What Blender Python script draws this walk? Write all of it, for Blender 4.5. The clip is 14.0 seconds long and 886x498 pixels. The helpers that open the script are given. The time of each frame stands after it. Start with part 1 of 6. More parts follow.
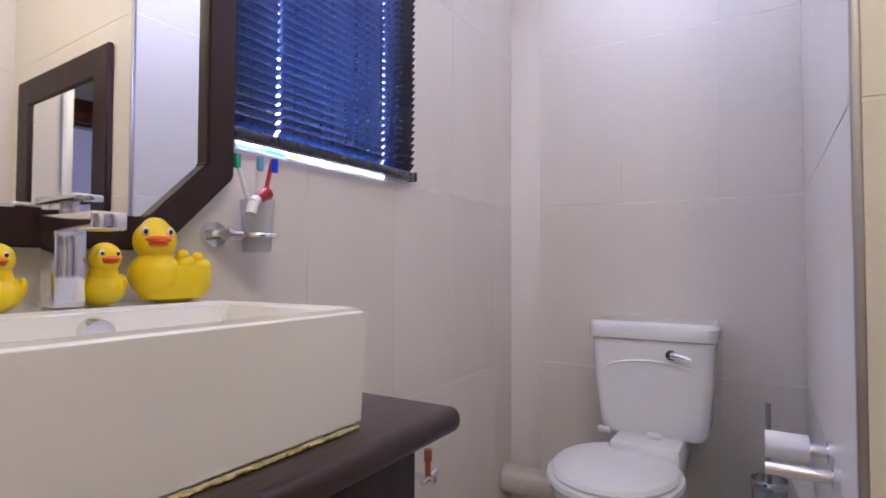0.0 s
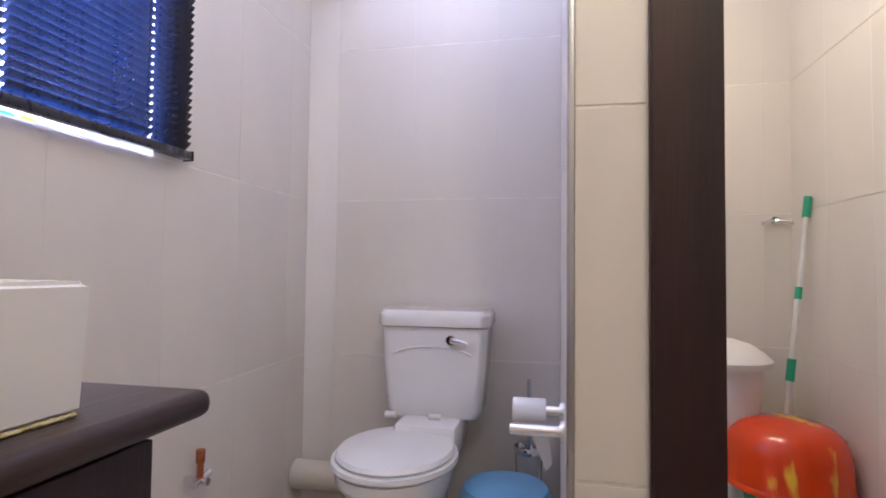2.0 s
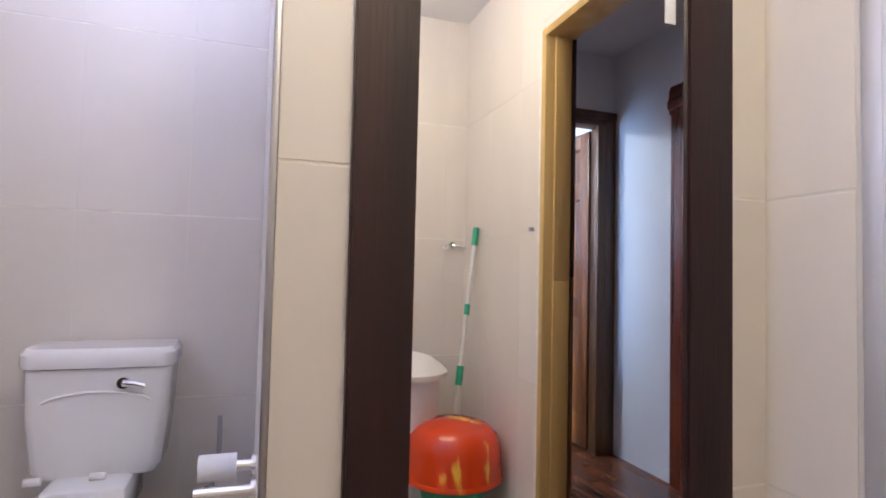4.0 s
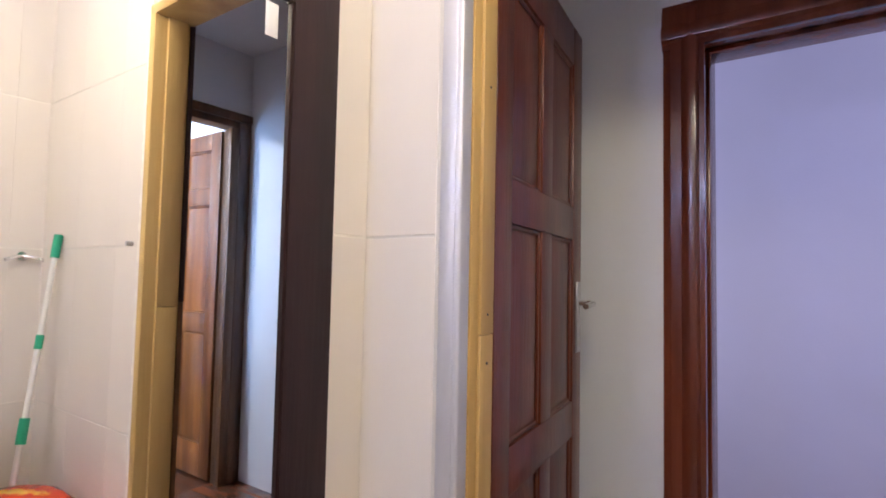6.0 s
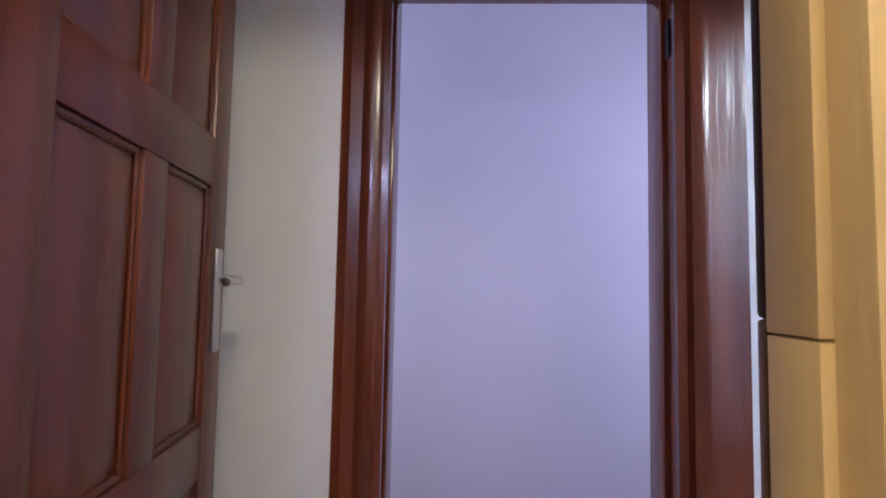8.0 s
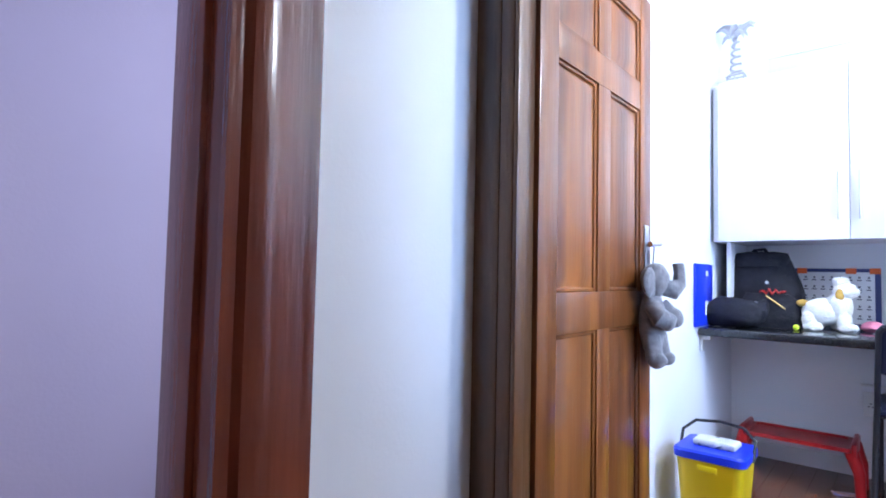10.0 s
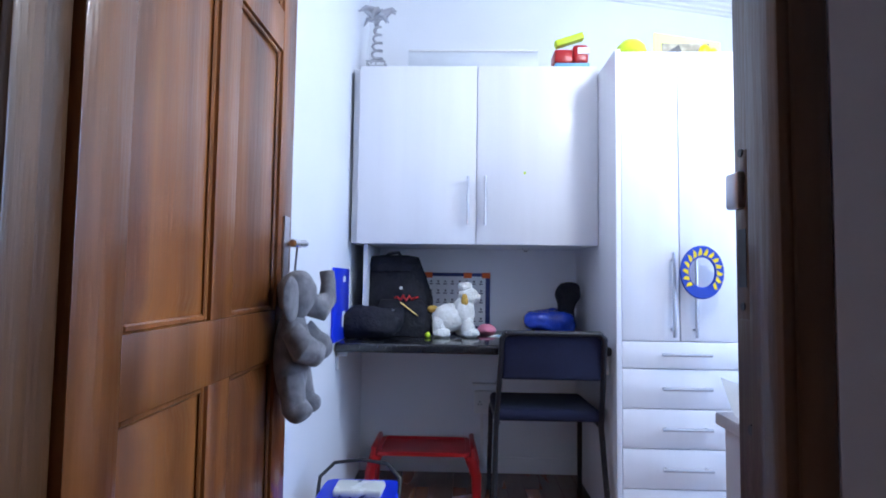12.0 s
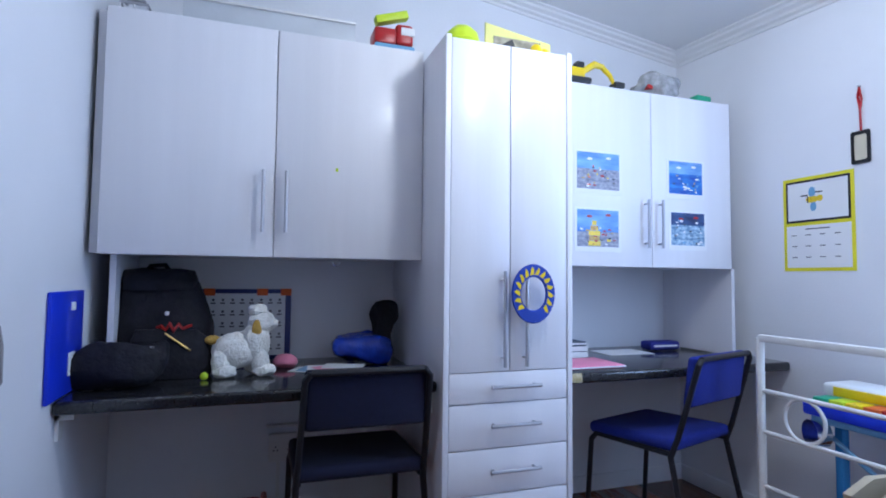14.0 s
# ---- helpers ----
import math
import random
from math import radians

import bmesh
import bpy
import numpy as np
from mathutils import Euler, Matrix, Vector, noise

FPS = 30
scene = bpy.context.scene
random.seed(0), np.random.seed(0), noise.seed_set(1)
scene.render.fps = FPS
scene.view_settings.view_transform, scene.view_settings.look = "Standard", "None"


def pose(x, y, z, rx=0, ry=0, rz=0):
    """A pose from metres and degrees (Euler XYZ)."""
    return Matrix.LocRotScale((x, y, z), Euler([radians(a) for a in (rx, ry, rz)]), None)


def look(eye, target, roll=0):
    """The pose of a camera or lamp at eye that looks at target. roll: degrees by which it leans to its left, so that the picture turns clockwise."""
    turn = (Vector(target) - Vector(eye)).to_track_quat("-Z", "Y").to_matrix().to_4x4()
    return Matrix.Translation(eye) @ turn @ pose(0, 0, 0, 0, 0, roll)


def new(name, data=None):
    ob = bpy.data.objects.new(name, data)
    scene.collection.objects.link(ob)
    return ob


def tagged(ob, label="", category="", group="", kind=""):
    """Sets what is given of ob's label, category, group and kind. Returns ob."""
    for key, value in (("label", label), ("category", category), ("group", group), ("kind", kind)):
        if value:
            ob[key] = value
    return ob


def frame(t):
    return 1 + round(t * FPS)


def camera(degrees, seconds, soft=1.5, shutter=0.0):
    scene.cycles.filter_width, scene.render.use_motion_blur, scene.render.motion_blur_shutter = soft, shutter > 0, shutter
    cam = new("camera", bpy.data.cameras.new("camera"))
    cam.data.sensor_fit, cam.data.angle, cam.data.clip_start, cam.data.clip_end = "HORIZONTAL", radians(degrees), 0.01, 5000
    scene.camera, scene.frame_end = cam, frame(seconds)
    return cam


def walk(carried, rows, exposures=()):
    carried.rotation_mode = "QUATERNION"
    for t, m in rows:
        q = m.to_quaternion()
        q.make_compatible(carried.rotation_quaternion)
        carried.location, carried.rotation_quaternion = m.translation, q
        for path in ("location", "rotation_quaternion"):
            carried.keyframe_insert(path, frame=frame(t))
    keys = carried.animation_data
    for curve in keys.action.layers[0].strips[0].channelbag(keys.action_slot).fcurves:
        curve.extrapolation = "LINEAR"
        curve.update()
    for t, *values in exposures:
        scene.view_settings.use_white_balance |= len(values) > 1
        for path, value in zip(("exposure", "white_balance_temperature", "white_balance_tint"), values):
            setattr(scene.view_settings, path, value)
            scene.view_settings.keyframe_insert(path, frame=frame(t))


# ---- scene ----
cam = camera(78.8, 14.0, 1.8)
PATH = [
    (0.0, pose(0.003, -0.0, 1.042, 91.78, -0.16, 30.97)),
    (0.5, pose(0.045, 0.012, 1.029, 91.77, -0.33, 26.2)),
    (1.0, pose(0.072, 0.01, 1.019, 91.89, -0.45, 21.51)),
    (1.5, pose(0.091, 0.016, 1.011, 92.0, -0.58, 17.12)),
    (2.0, pose(0.09, 0.023, 1.003, 92.14, -0.63, 11.76)),
    (4.5, pose(0.102, 0.067, 1.139, 92.51, -1.38, -28.63)),
    (5.0, pose(0.138, 0.091, 1.17, 92.74, -1.3, -38.6)),
    (5.5, pose(0.201, 0.108, 1.197, 92.8, -1.17, -47.1)),
    (6.0, pose(0.287, 0.116, 1.195, 93.04, -1.13, -54.82)),
    (6.5, pose(0.433, 0.136, 1.195, 93.22, -1.09, -62.6)),
    (7.0, pose(0.573, 0.178, 1.158, 93.24, -1.1, -70.08)),
    (7.2, pose(0.62, 0.192, 1.153, 93.6, -1.18, -72.95)),
    (9.3, pose(1.164, 0.25, 1.023, 92.72, -0.82, -120.47)),
    (9.5, pose(1.237, 0.217, 1.015, 92.62, -0.85, -125.74)),
    (10.0, pose(1.379, 0.099, 0.996, 92.75, -1.21, -139.48)),
    (10.2, pose(1.397, 0.071, 0.997, 92.96, -1.23, -144.62)),
    (10.5, pose(1.436, 0.026, 0.986, 93.02, -1.23, -152.27)),
    (11.0, pose(1.521, -0.152, 0.983, 92.91, -1.47, -161.46)),
    (11.5, pose(1.576, -0.321, 0.996, 93.19, -0.91, -169.17)),
    (12.0, pose(1.647, -0.495, 1.033, 93.31, -0.77, -178.44)),
    (12.5, pose(1.685, -0.623, 1.062, 93.27, -0.84, -186.46)),
    (13.0, pose(1.665, -0.758, 1.091, 93.28, -0.7, -191.03)),
    (13.2, pose(1.652, -0.826, 1.1, 93.21, -0.55, -192.4)),
    (13.5, pose(1.635, -0.883, 1.112, 93.17, -0.63, -195.05)),
    (14.0, pose(1.617, -0.938, 1.132, 93.06, -0.61, -198.99)),
]
walk(cam, PATH, [(0, -0.22), (2, -0.12), (5, 0.15), (6, 0.42), (7.2, 0.45), (9.3, 0.47), (10.5, 0.3), (11.0, 0.05), (11.5, -0.3), (12.5, -0.9), (13, -1.0), (14, -1.4)])

# ---- world and lights ----
world = bpy.data.worlds.new("world")
scene.world = world
world.use_nodes = True
wn = world.node_tree.nodes
sky = wn.new("ShaderNodeTexSky")
sky.sky_type, sky.sun_disc = "NISHITA", False
sky.sun_elevation, sky.sun_rotation = radians(40), radians(200)
world.node_tree.links.new(sky.outputs[0], wn["Background"].inputs[0])
wn["Background"].inputs[1].default_value = 0.12


def lamp(name, kind, m, energy, color, size=0.3, size_y=None):
    d = bpy.data.lights.new(name, kind)
    d.energy, d.color = energy, color
    if kind == "AREA":
        d.shape, d.size, d.size_y = "RECTANGLE", size, size_y or size
    else:
        d.shadow_soft_size = size
    ob = new(name, d)
    ob.matrix_world = m
    return ob


BATH_W, BATH_C, BED_W, BEDWIN_W, LILAC_W = 165.0, 24.0, 78.0, 64.0, 7.2
lamp("bathroom_window_light", "AREA", look((-1.0, 0.98, 1.68), (0, 1.05, 1.3)), BATH_W, (0.58, 0.63, 1.0), 0.55, 0.75)
lamp("bathroom_lamp_light", "POINT", pose(0.36, 0.05, 2.3), BATH_C, (1.0, 0.87, 0.64), 0.09)
lamp("bedroom_lamp_light", "POINT", pose(0.62, -1.95, 2.3), BED_W, (0.77, 0.86, 1.0), 0.09)
lamp("bedroom_window_light", "AREA", look((-0.72, -1.85, 1.55), (2.0, -2.3, 1.1)), BEDWIN_W, (0.35, 0.56, 1.0), 0.8, 1.1)
# two added fill panels, unseen beside the doorway, brighten the lilac room
lamp("lilac_room_fill", "AREA", look((2.62, 1.4, 1.3), (2.9, 0, 1.25)), LILAC_W, (0.84, 0.88, 1.0), 0.42, 2.0)
lamp("lilac_room_fill", "AREA", look((2.62, -1.1, 1.3), (2.9, 0, 1.25)), LILAC_W, (0.84, 0.88, 1.0), 0.42, 2.0)


# ---- materials ----
def mat(name, color, rough=0.5, metal=0.0, var=0.06, scale=6.0, bump=0.05, bscale=60.0, coat=0.0, color2=None, stretch=(1, 1, 1), trans=0.0, ior=1.45, per_object=0.0, sheen=0.0):
    m = bpy.data.materials.new(name)
    m.use_nodes = True
    nt = m.node_tree
    N, L = nt.nodes, nt.links
    b = N["Principled BSDF"]
    b.inputs["Roughness"].default_value, b.inputs["Metallic"].default_value = rough, metal
    b.inputs["Coat Weight"].default_value, b.inputs["Transmission Weight"].default_value, b.inputs["IOR"].default_value = coat, trans, ior
    b.inputs["Coat Roughness"].default_value = 0.12
    b.inputs["Sheen Weight"].default_value = sheen
    tc, mp = N.new("ShaderNodeTexCoord"), N.new("ShaderNodeMapping")
    mp.inputs["Scale"].default_value = stretch
    L.new(tc.outputs["Object"], mp.inputs[0])
    n1, n2 = N.new("ShaderNodeTexNoise"), N.new("ShaderNodeTexNoise")
    n1.inputs["Scale"].default_value, n1.inputs["Detail"].default_value = scale, 6
    n2.inputs["Scale"].default_value, n2.inputs["Detail"].default_value = bscale, 4
    L.new(mp.outputs[0], n1.inputs[0])
    L.new(mp.outputs[0], n2.inputs[0])
    ramp = N.new("ShaderNodeValToRGB")
    c2 = color2 or tuple(min(1, c * (1 + var)) for c in color)
    c1 = color if color2 else tuple(c * (1 - var) for c in color)
    ramp.color_ramp.elements[0].color, ramp.color_ramp.elements[1].color = (*c1, 1), (*c2, 1)
    ramp.color_ramp.elements[0].position, ramp.color_ramp.elements[1].position = 0.32, 0.68
    L.new(n1.outputs[0], ramp.inputs[0])
    out = ramp.outputs[0]
    if per_object:
        info, hsv, mr = N.new("ShaderNodeObjectInfo"), N.new("ShaderNodeHueSaturation"), N.new("ShaderNodeMapRange")
        mr.inputs[3].default_value, mr.inputs[4].default_value = 1 - per_object, 1 + per_object
        L.new(info.outputs["Random"], mr.inputs[0])
        L.new(mr.outputs[0], hsv.inputs["Value"])
        L.new(out, hsv.inputs["Color"])
        out = hsv.outputs[0]
    L.new(out, b.inputs["Base Color"])
    if bump:
        bp = N.new("ShaderNodeBump")
        bp.inputs["Strength"].default_value, bp.inputs["Distance"].default_value = bump, 0.01
        L.new(n2.outputs[0], bp.inputs["Height"])
        L.new(bp.outputs[0], b.inputs["Normal"])
    rr = N.new("ShaderNodeMapRange")
    rr.inputs[3].default_value, rr.inputs[4].default_value = max(0.02, rough * 0.85), min(1, rough * 1.15)
    L.new(n2.outputs[0], rr.inputs[0])
    L.new(rr.outputs[0], b.inputs["Roughness"])
    return m


def wood(name, dark, light, rough=0.35, coat=0.3, along="z", grain=9.0, per_object=0.0):
    k = {"x": (0.09, 1, 1), "y": (1, 0.09, 1), "z": (1, 1, 0.07)}[along]
    return mat(name, dark, rough, 0, 0, grain, 0.12, grain * 9, coat, light, k, per_object=per_object)


def art(name, sky_c, cols, scale):
    """A printed picture: bands and blotches of a few inks."""
    m = bpy.data.materials.new(name)
    m.use_nodes = True
    N, L = m.node_tree.nodes, m.node_tree.links
    b = N["Principled BSDF"]
    b.inputs["Roughness"].default_value = 0.45
    tc, v, n = N.new("ShaderNodeTexCoord"), N.new("ShaderNodeTexVoronoi"), N.new("ShaderNodeTexNoise")
    v.inputs["Scale"].default_value, n.inputs["Scale"].default_value, n.inputs["Detail"].default_value = scale, scale * 0.35, 8
    n.inputs["Distortion"].default_value = 1.2
    L.new(tc.outputs["Object"], v.inputs[0])
    L.new(tc.outputs["Object"], n.inputs[0])
    r1, r2, mx = N.new("ShaderNodeValToRGB"), N.new("ShaderNodeValToRGB"), N.new("ShaderNodeMix")
    r1.color_ramp.interpolation = "CONSTANT"
    els = r1.color_ramp.elements
    while len(els) < len(cols):
        els.new(0.5)
    for i, c in enumerate(cols):
        els[i].position, els[i].color = 0.15 + 0.7 * i / len(cols), (*c, 1)
    sep = N.new("ShaderNodeSeparateColor")
    L.new(v.outputs["Color"], sep.inputs[0])
    L.new(sep.outputs[0], r1.inputs[0])
    r2.color_ramp.elements[0].position, r2.color_ramp.elements[1].position = 0.50, 0.56
    L.new(n.outputs[0], r2.inputs[0])
    mx.data_type = "RGBA"
    L.new(r2.outputs[0], mx.inputs[0])
    mx.inputs[6].default_value = (*sky_c, 1)
    L.new(r1.outputs[0], mx.inputs[7])
    L.new(mx.outputs[2], b.inputs["Base Color"])
    return m


M_TILE = mat("cream_glazed_tile", (0.74, 0.69, 0.63), 0.38, 0, 0.02, 2.2, 0.02, 18, 0.0, stretch=(2, 2, 0.6), per_object=0.025)
M_GROUT = mat("white_grout", (0.84, 0.80, 0.73), 0.9, 0, 0.08, 20, 0.3, 200)
M_WHITE = mat("white_wall_paint", (0.80, 0.81, 0.84), 0.55, 0, 0.03, 1.6, 0.06, 90)
M_CREAMP = mat("cream_wall_paint", (0.70, 0.67, 0.62), 0.6, 0, 0.06, 1.4, 0.08, 70)
M_LILAC = mat("lilac_wall_paint", (0.50, 0.48, 0.68), 0.6, 0, 0.05, 1.1, 0.06, 80)
M_CEIL = mat("white_ceiling_paint", (0.78, 0.78, 0.78), 0.8, 0, 0.03, 2, 0.05, 120)
M_PARQ = wood("dark_red_parquet", (0.085, 0.026, 0.012), (0.23, 0.075, 0.03), 0.25, 0.4, "y", 14, 0.25)
M_FLOORT = mat("beige_floor_tile", (0.55, 0.48, 0.40), 0.3, 0, 0.1, 4, 0.03, 40, per_object=0.04)
M_MAHOG = wood("mahogany_varnish", (0.085, 0.017, 0.008), (0.19, 0.042, 0.018), 0.25, 0.35, "z", 12)
M_DOORR = wood("dark_red_door_wood", (0.085, 0.019, 0.009), (0.165, 0.042, 0.019), 0.34, 0.15, "z", 14)
M_DOORB = wood("honey_brown_door_wood", (0.095, 0.024, 0.006), (0.34, 0.115, 0.026), 0.3, 0.25, "z", 10, 0.2)
M_PINE = wood("yellow_pine", (0.40, 0.245, 0.075), (0.60, 0.41, 0.155), 0.5, 0.1, "z", 9)
M_WENGE = wood("wenge_frame", (0.013, 0.0035, 0.0035), (0.034, 0.009, 0.008), 0.5, 0.05, "z", 14)
M_WENGEY = wood("wenge_board", (0.018, 0.007, 0.007), (0.04, 0.017, 0.016), 0.4, 0.2, "y", 14)
M_JAMB = wood("brown_jamb", (0.04, 0.015, 0.006), (0.16, 0.068, 0.022), 0.4, 0.3, "z", 12)
M_MELA = mat("white_woodgrain_board", (0.80, 0.79, 0.82), 0.35, 0, 0.035, 9, 0.03, 60, 0.1, stretch=(1, 1, 0.06))
M_BLACKTOP = mat("black_granite_top", (0.012, 0.012, 0.014), 0.14, 0, 0.5, 120, 0.01, 200, 0.3, color2=(0.03, 0.03, 0.034))
M_CHROME = mat("chrome", (0.78, 0.78, 0.80), 0.12, 1, 0.03, 20, 0.01, 90)
M_STEEL = mat("brushed_steel", (0.50, 0.50, 0.53), 0.32, 1, 0.08, 12, 0.03, 200, stretch=(1, 1, 0.05))
M_ALU = mat("dull_aluminium", (0.60, 0.60, 0.63), 0.5, 0.55, 0.06, 12, 0.03, 150, stretch=(1, 1, 0.05))
M_BRASS = mat("worn_brass", (0.62, 0.42, 0.16), 0.35, 1, 0.2, 30, 0.05, 100)
M_CERAM = mat("white_ceramic", (0.82, 0.81, 0.80), 0.12, 0, 0.015, 3, 0.0, 30, 0.5)
M_PLASTW = mat("white_plastic", (0.78, 0.77, 0.75), 0.35, 0, 0.03, 5, 0.01, 60)
M_MIRROR = mat("mirror_silver", (0.93, 0.93, 0.93), 0.005, 1, 0.0, 3, 0, 10)
M_GLASS = mat("clear_glass", (0.95, 0.97, 0.97), 0.03, 0, 0, 3, 0, 10, trans=1.0)
M_BLIND = mat("dark_blind_slat", (0.016, 0.017, 0.028), 0.28, 0, 0.2, 8, 0.02, 60, 0.3)
_n, _l = M_BLIND.node_tree.nodes, M_BLIND.node_tree.links
_t, _m = _n.new("ShaderNodeBsdfTranslucent"), _n.new("ShaderNodeMixShader")
_t.inputs[0].default_value = (0.06, 0.16, 0.55, 1)
_m.inputs[0].default_value = 0.013
_l.new(_n["Principled BSDF"].outputs[0], _m.inputs[1])
_l.new(_t.outputs[0], _m.inputs[2])
_l.new(_m.outputs[0], _n["Material Output"].inputs[0])
M_CORD = mat("pale_blind_cord", (0.75, 0.78, 0.85), 0.7)
M_YEL = mat("yellow_vinyl", (0.86, 0.62, 0.01), 0.35, 0, 0.05, 12, 0.02, 60)
M_ORANGE = mat("orange_vinyl", (0.80, 0.13, 0.02), 0.4, 0, 0.08, 20, 0.02, 60)
M_RED = mat("red_plastic", (0.42, 0.012, 0.014), 0.3, 0, 0.08, 8, 0.02, 60)
M_BLUE = mat("blue_plastic", (0.01, 0.04, 0.62), 0.3, 0, 0.08, 8, 0.02, 60)
M_SKYB = mat("pale_blue_plastic", (0.16, 0.38, 0.60), 0.35, 0, 0.06, 8, 0.02, 60)
M_GREEN = mat("green_plastic", (0.02, 0.36, 0.20), 0.4, 0, 0.08, 8, 0.02, 60)
M_LIME = mat("lime_plastic", (0.55, 0.72, 0.03), 0.4, 0, 0.08, 8)
M_YELP = mat("yellow_plastic", (0.82, 0.58, 0.01), 0.3, 0, 0.05, 6, 0.02, 60)
M_TUB = mat("marbled_orange_plastic", (0.70, 0.055, 0.008), 0.25, 0, 0, 7, 0.0, 60, 0.3, color2=(0.85, 0.48, 0.04), stretch=(1.6, 1.0, 0.45))
for _nd in M_TUB.node_tree.nodes:
    if _nd.bl_idname == "ShaderNodeValToRGB":
        _nd.color_ramp.elements[1].position, _nd.color_ramp.elements[0].position = 0.66, 0.585
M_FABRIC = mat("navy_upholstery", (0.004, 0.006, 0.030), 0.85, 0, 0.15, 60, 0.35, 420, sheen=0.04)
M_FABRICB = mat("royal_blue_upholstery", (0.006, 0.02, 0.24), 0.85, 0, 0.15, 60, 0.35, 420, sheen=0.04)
M_BLKMET = mat("black_enamelled_tube", (0.012, 0.012, 0.016), 0.35, 0, 0.1, 20)
M_WHMET = mat("white_enamelled_tube", (0.74, 0.73, 0.70), 0.4, 0, 0.05, 20, 0.05, 90)
M_BAG = mat("black_nylon", (0.004, 0.004, 0.008), 0.8, 0, 0.3, 14, 0.7, 40, color2=(0.011, 0.011, 0.019))
M_PLUSHG = mat("grey_plush", (0.12, 0.115, 0.13), 0.95, 0, 0.2, 40, 0.45, 520, color2=(0.24, 0.235, 0.25), sheen=0.4)
M_PLUSHW = mat("white_curly_plush", (0.76, 0.74, 0.67), 0.95, 0, 0.1, 45, 0.5, 110, color2=(0.90, 0.89, 0.84), sheen=0.3)
M_GOLDP = mat("gold_plush", (0.60, 0.36, 0.08), 0.9, 0, 0.1, 40, 0.8, 200)
M_PAPER = mat("white_paper", (0.82, 0.82, 0.83), 0.7, 0, 0.02, 5, 0.02, 40)
M_PAPERC = mat("cream_card", (0.66, 0.60, 0.46), 0.7, 0, 0.06, 5, 0.05, 40)
M_PINK = mat("pink_card", (0.85, 0.28, 0.42), 0.6, 0, 0.06, 5)
M_INK = mat("grey_ink", (0.12, 0.12, 0.14), 0.7)
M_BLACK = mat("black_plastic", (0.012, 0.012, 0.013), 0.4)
M_BOOK = mat("dark_blue_book_cover", (0.05, 0.07, 0.11), 0.5)
M_GREENF = mat("green_folder_card", (0.01, 0.16, 0.12), 0.5)
M_PLASTC = mat("clear_plastic_bag", (0.55, 0.55, 0.55), 0.25, 0, 0.4, 25, 0.6, 60, trans=0.45)
M_BBAG = mat("shiny_blue_bag", (0.01, 0.05, 0.45), 0.25, 0, 0.3, 18, 0.9, 35, 0.3)
M_ADH = mat("yellowed_sealant", (0.36, 0.27, 0.09), 0.5, 0, 0.4, 60, 0.6, 120, color2=(0.62, 0.55, 0.36))
M_GLOW = bpy.data.materials.new("lit_lamp_glass")
M_GLOW.use_nodes = True
M_GLOW.node_tree.nodes["Principled BSDF"].inputs["Emission Strength"].default_value = 3.0
M_GLOW.node_tree.nodes["Principled BSDF"].inputs["Emission Color"].default_value = (1, 0.95, 0.88, 1)


# ---- mesh helpers ----
def thing(name, loc=(0, 0, 0), label="", category="", group="", kind=""):
    ob = new(name)
    ob.location = loc
    ob.empty_display_size = 0.05
    return tagged(ob, label, category, group, kind)


def world_loc(ob):
    v = Vector((0, 0, 0))
    while ob:
        v += ob.location
        ob = ob.parent
    return v


def part(name, bm, material, parent=None, label="", smooth=True):
    """Links a bmesh given in world places as one mesh under parent."""
    me = bpy.data.meshes.new(name)
    if parent:
        bmesh.ops.translate(bm, verts=bm.verts, vec=-world_loc(parent))
    bmesh.ops.recalc_face_normals(bm, faces=bm.faces)
    if smooth:
        for f in bm.faces:
            f.smooth = True
        for e in bm.edges:
            if len(e.link_faces) == 2 and e.calc_face_angle(0) > 0.6:
                e.smooth = False
    bm.to_mesh(me)
    bm.free()
    for m in material if isinstance(material, (list, tuple)) else [material]:
        me.materials.append(m)
    ob = new(name, me)
    ob.parent = parent
    if label:
        ob["label"] = label
    return ob


def solo(name, bm, material, label, category, group="", kind=""):
    return tagged(part(name, bm, material), label, category, group, kind)


def box(bm, x0, x1, y0, y1, z0, z1, bev=0.0, seg=2, mi=0):
    r = bmesh.ops.create_cube(bm, size=1)
    vs = r["verts"]
    for v in vs:
        v.co = Vector(((x0 + x1) / 2 + v.co.x * abs(x1 - x0), (y0 + y1) / 2 + v.co.y * abs(y1 - y0), (z0 + z1) / 2 + v.co.z * abs(z1 - z0)))
    fs = {f for v in vs for f in v.link_faces}
    for f in fs:
        f.material_index = mi
    if bev:
        es = {e for v in vs for e in v.link_edges}
        r2 = bmesh.ops.bevel(bm, geom=list(es), offset=bev, segments=seg, profile=0.5, affect="EDGES")
        for f in r2["faces"]:
            f.material_index = mi
    return bm


def B(*a, **k):
    return box(bmesh.new(), *a, **k)


def cyl(bm, p0, p1, r0, r1=None, seg=20, caps=True, mi=0):
    p0, p1 = Vector(p0), Vector(p1)
    d = p1 - p0
    m = Matrix.Translation((p0 + p1) / 2) @ d.to_track_quat("Z", "Y").to_matrix().to_4x4()
    r = bmesh.ops.create_cone(bm, cap_ends=caps, segments=seg, radius1=r0, radius2=r0 if r1 is None else r1, depth=d.length, matrix=m)
    for f in {f for v in r["verts"] for f in v.link_faces}:
        f.material_index = mi
    return bm


def C(*a, **k):
    return cyl(bmesh.new(), *a, **k)


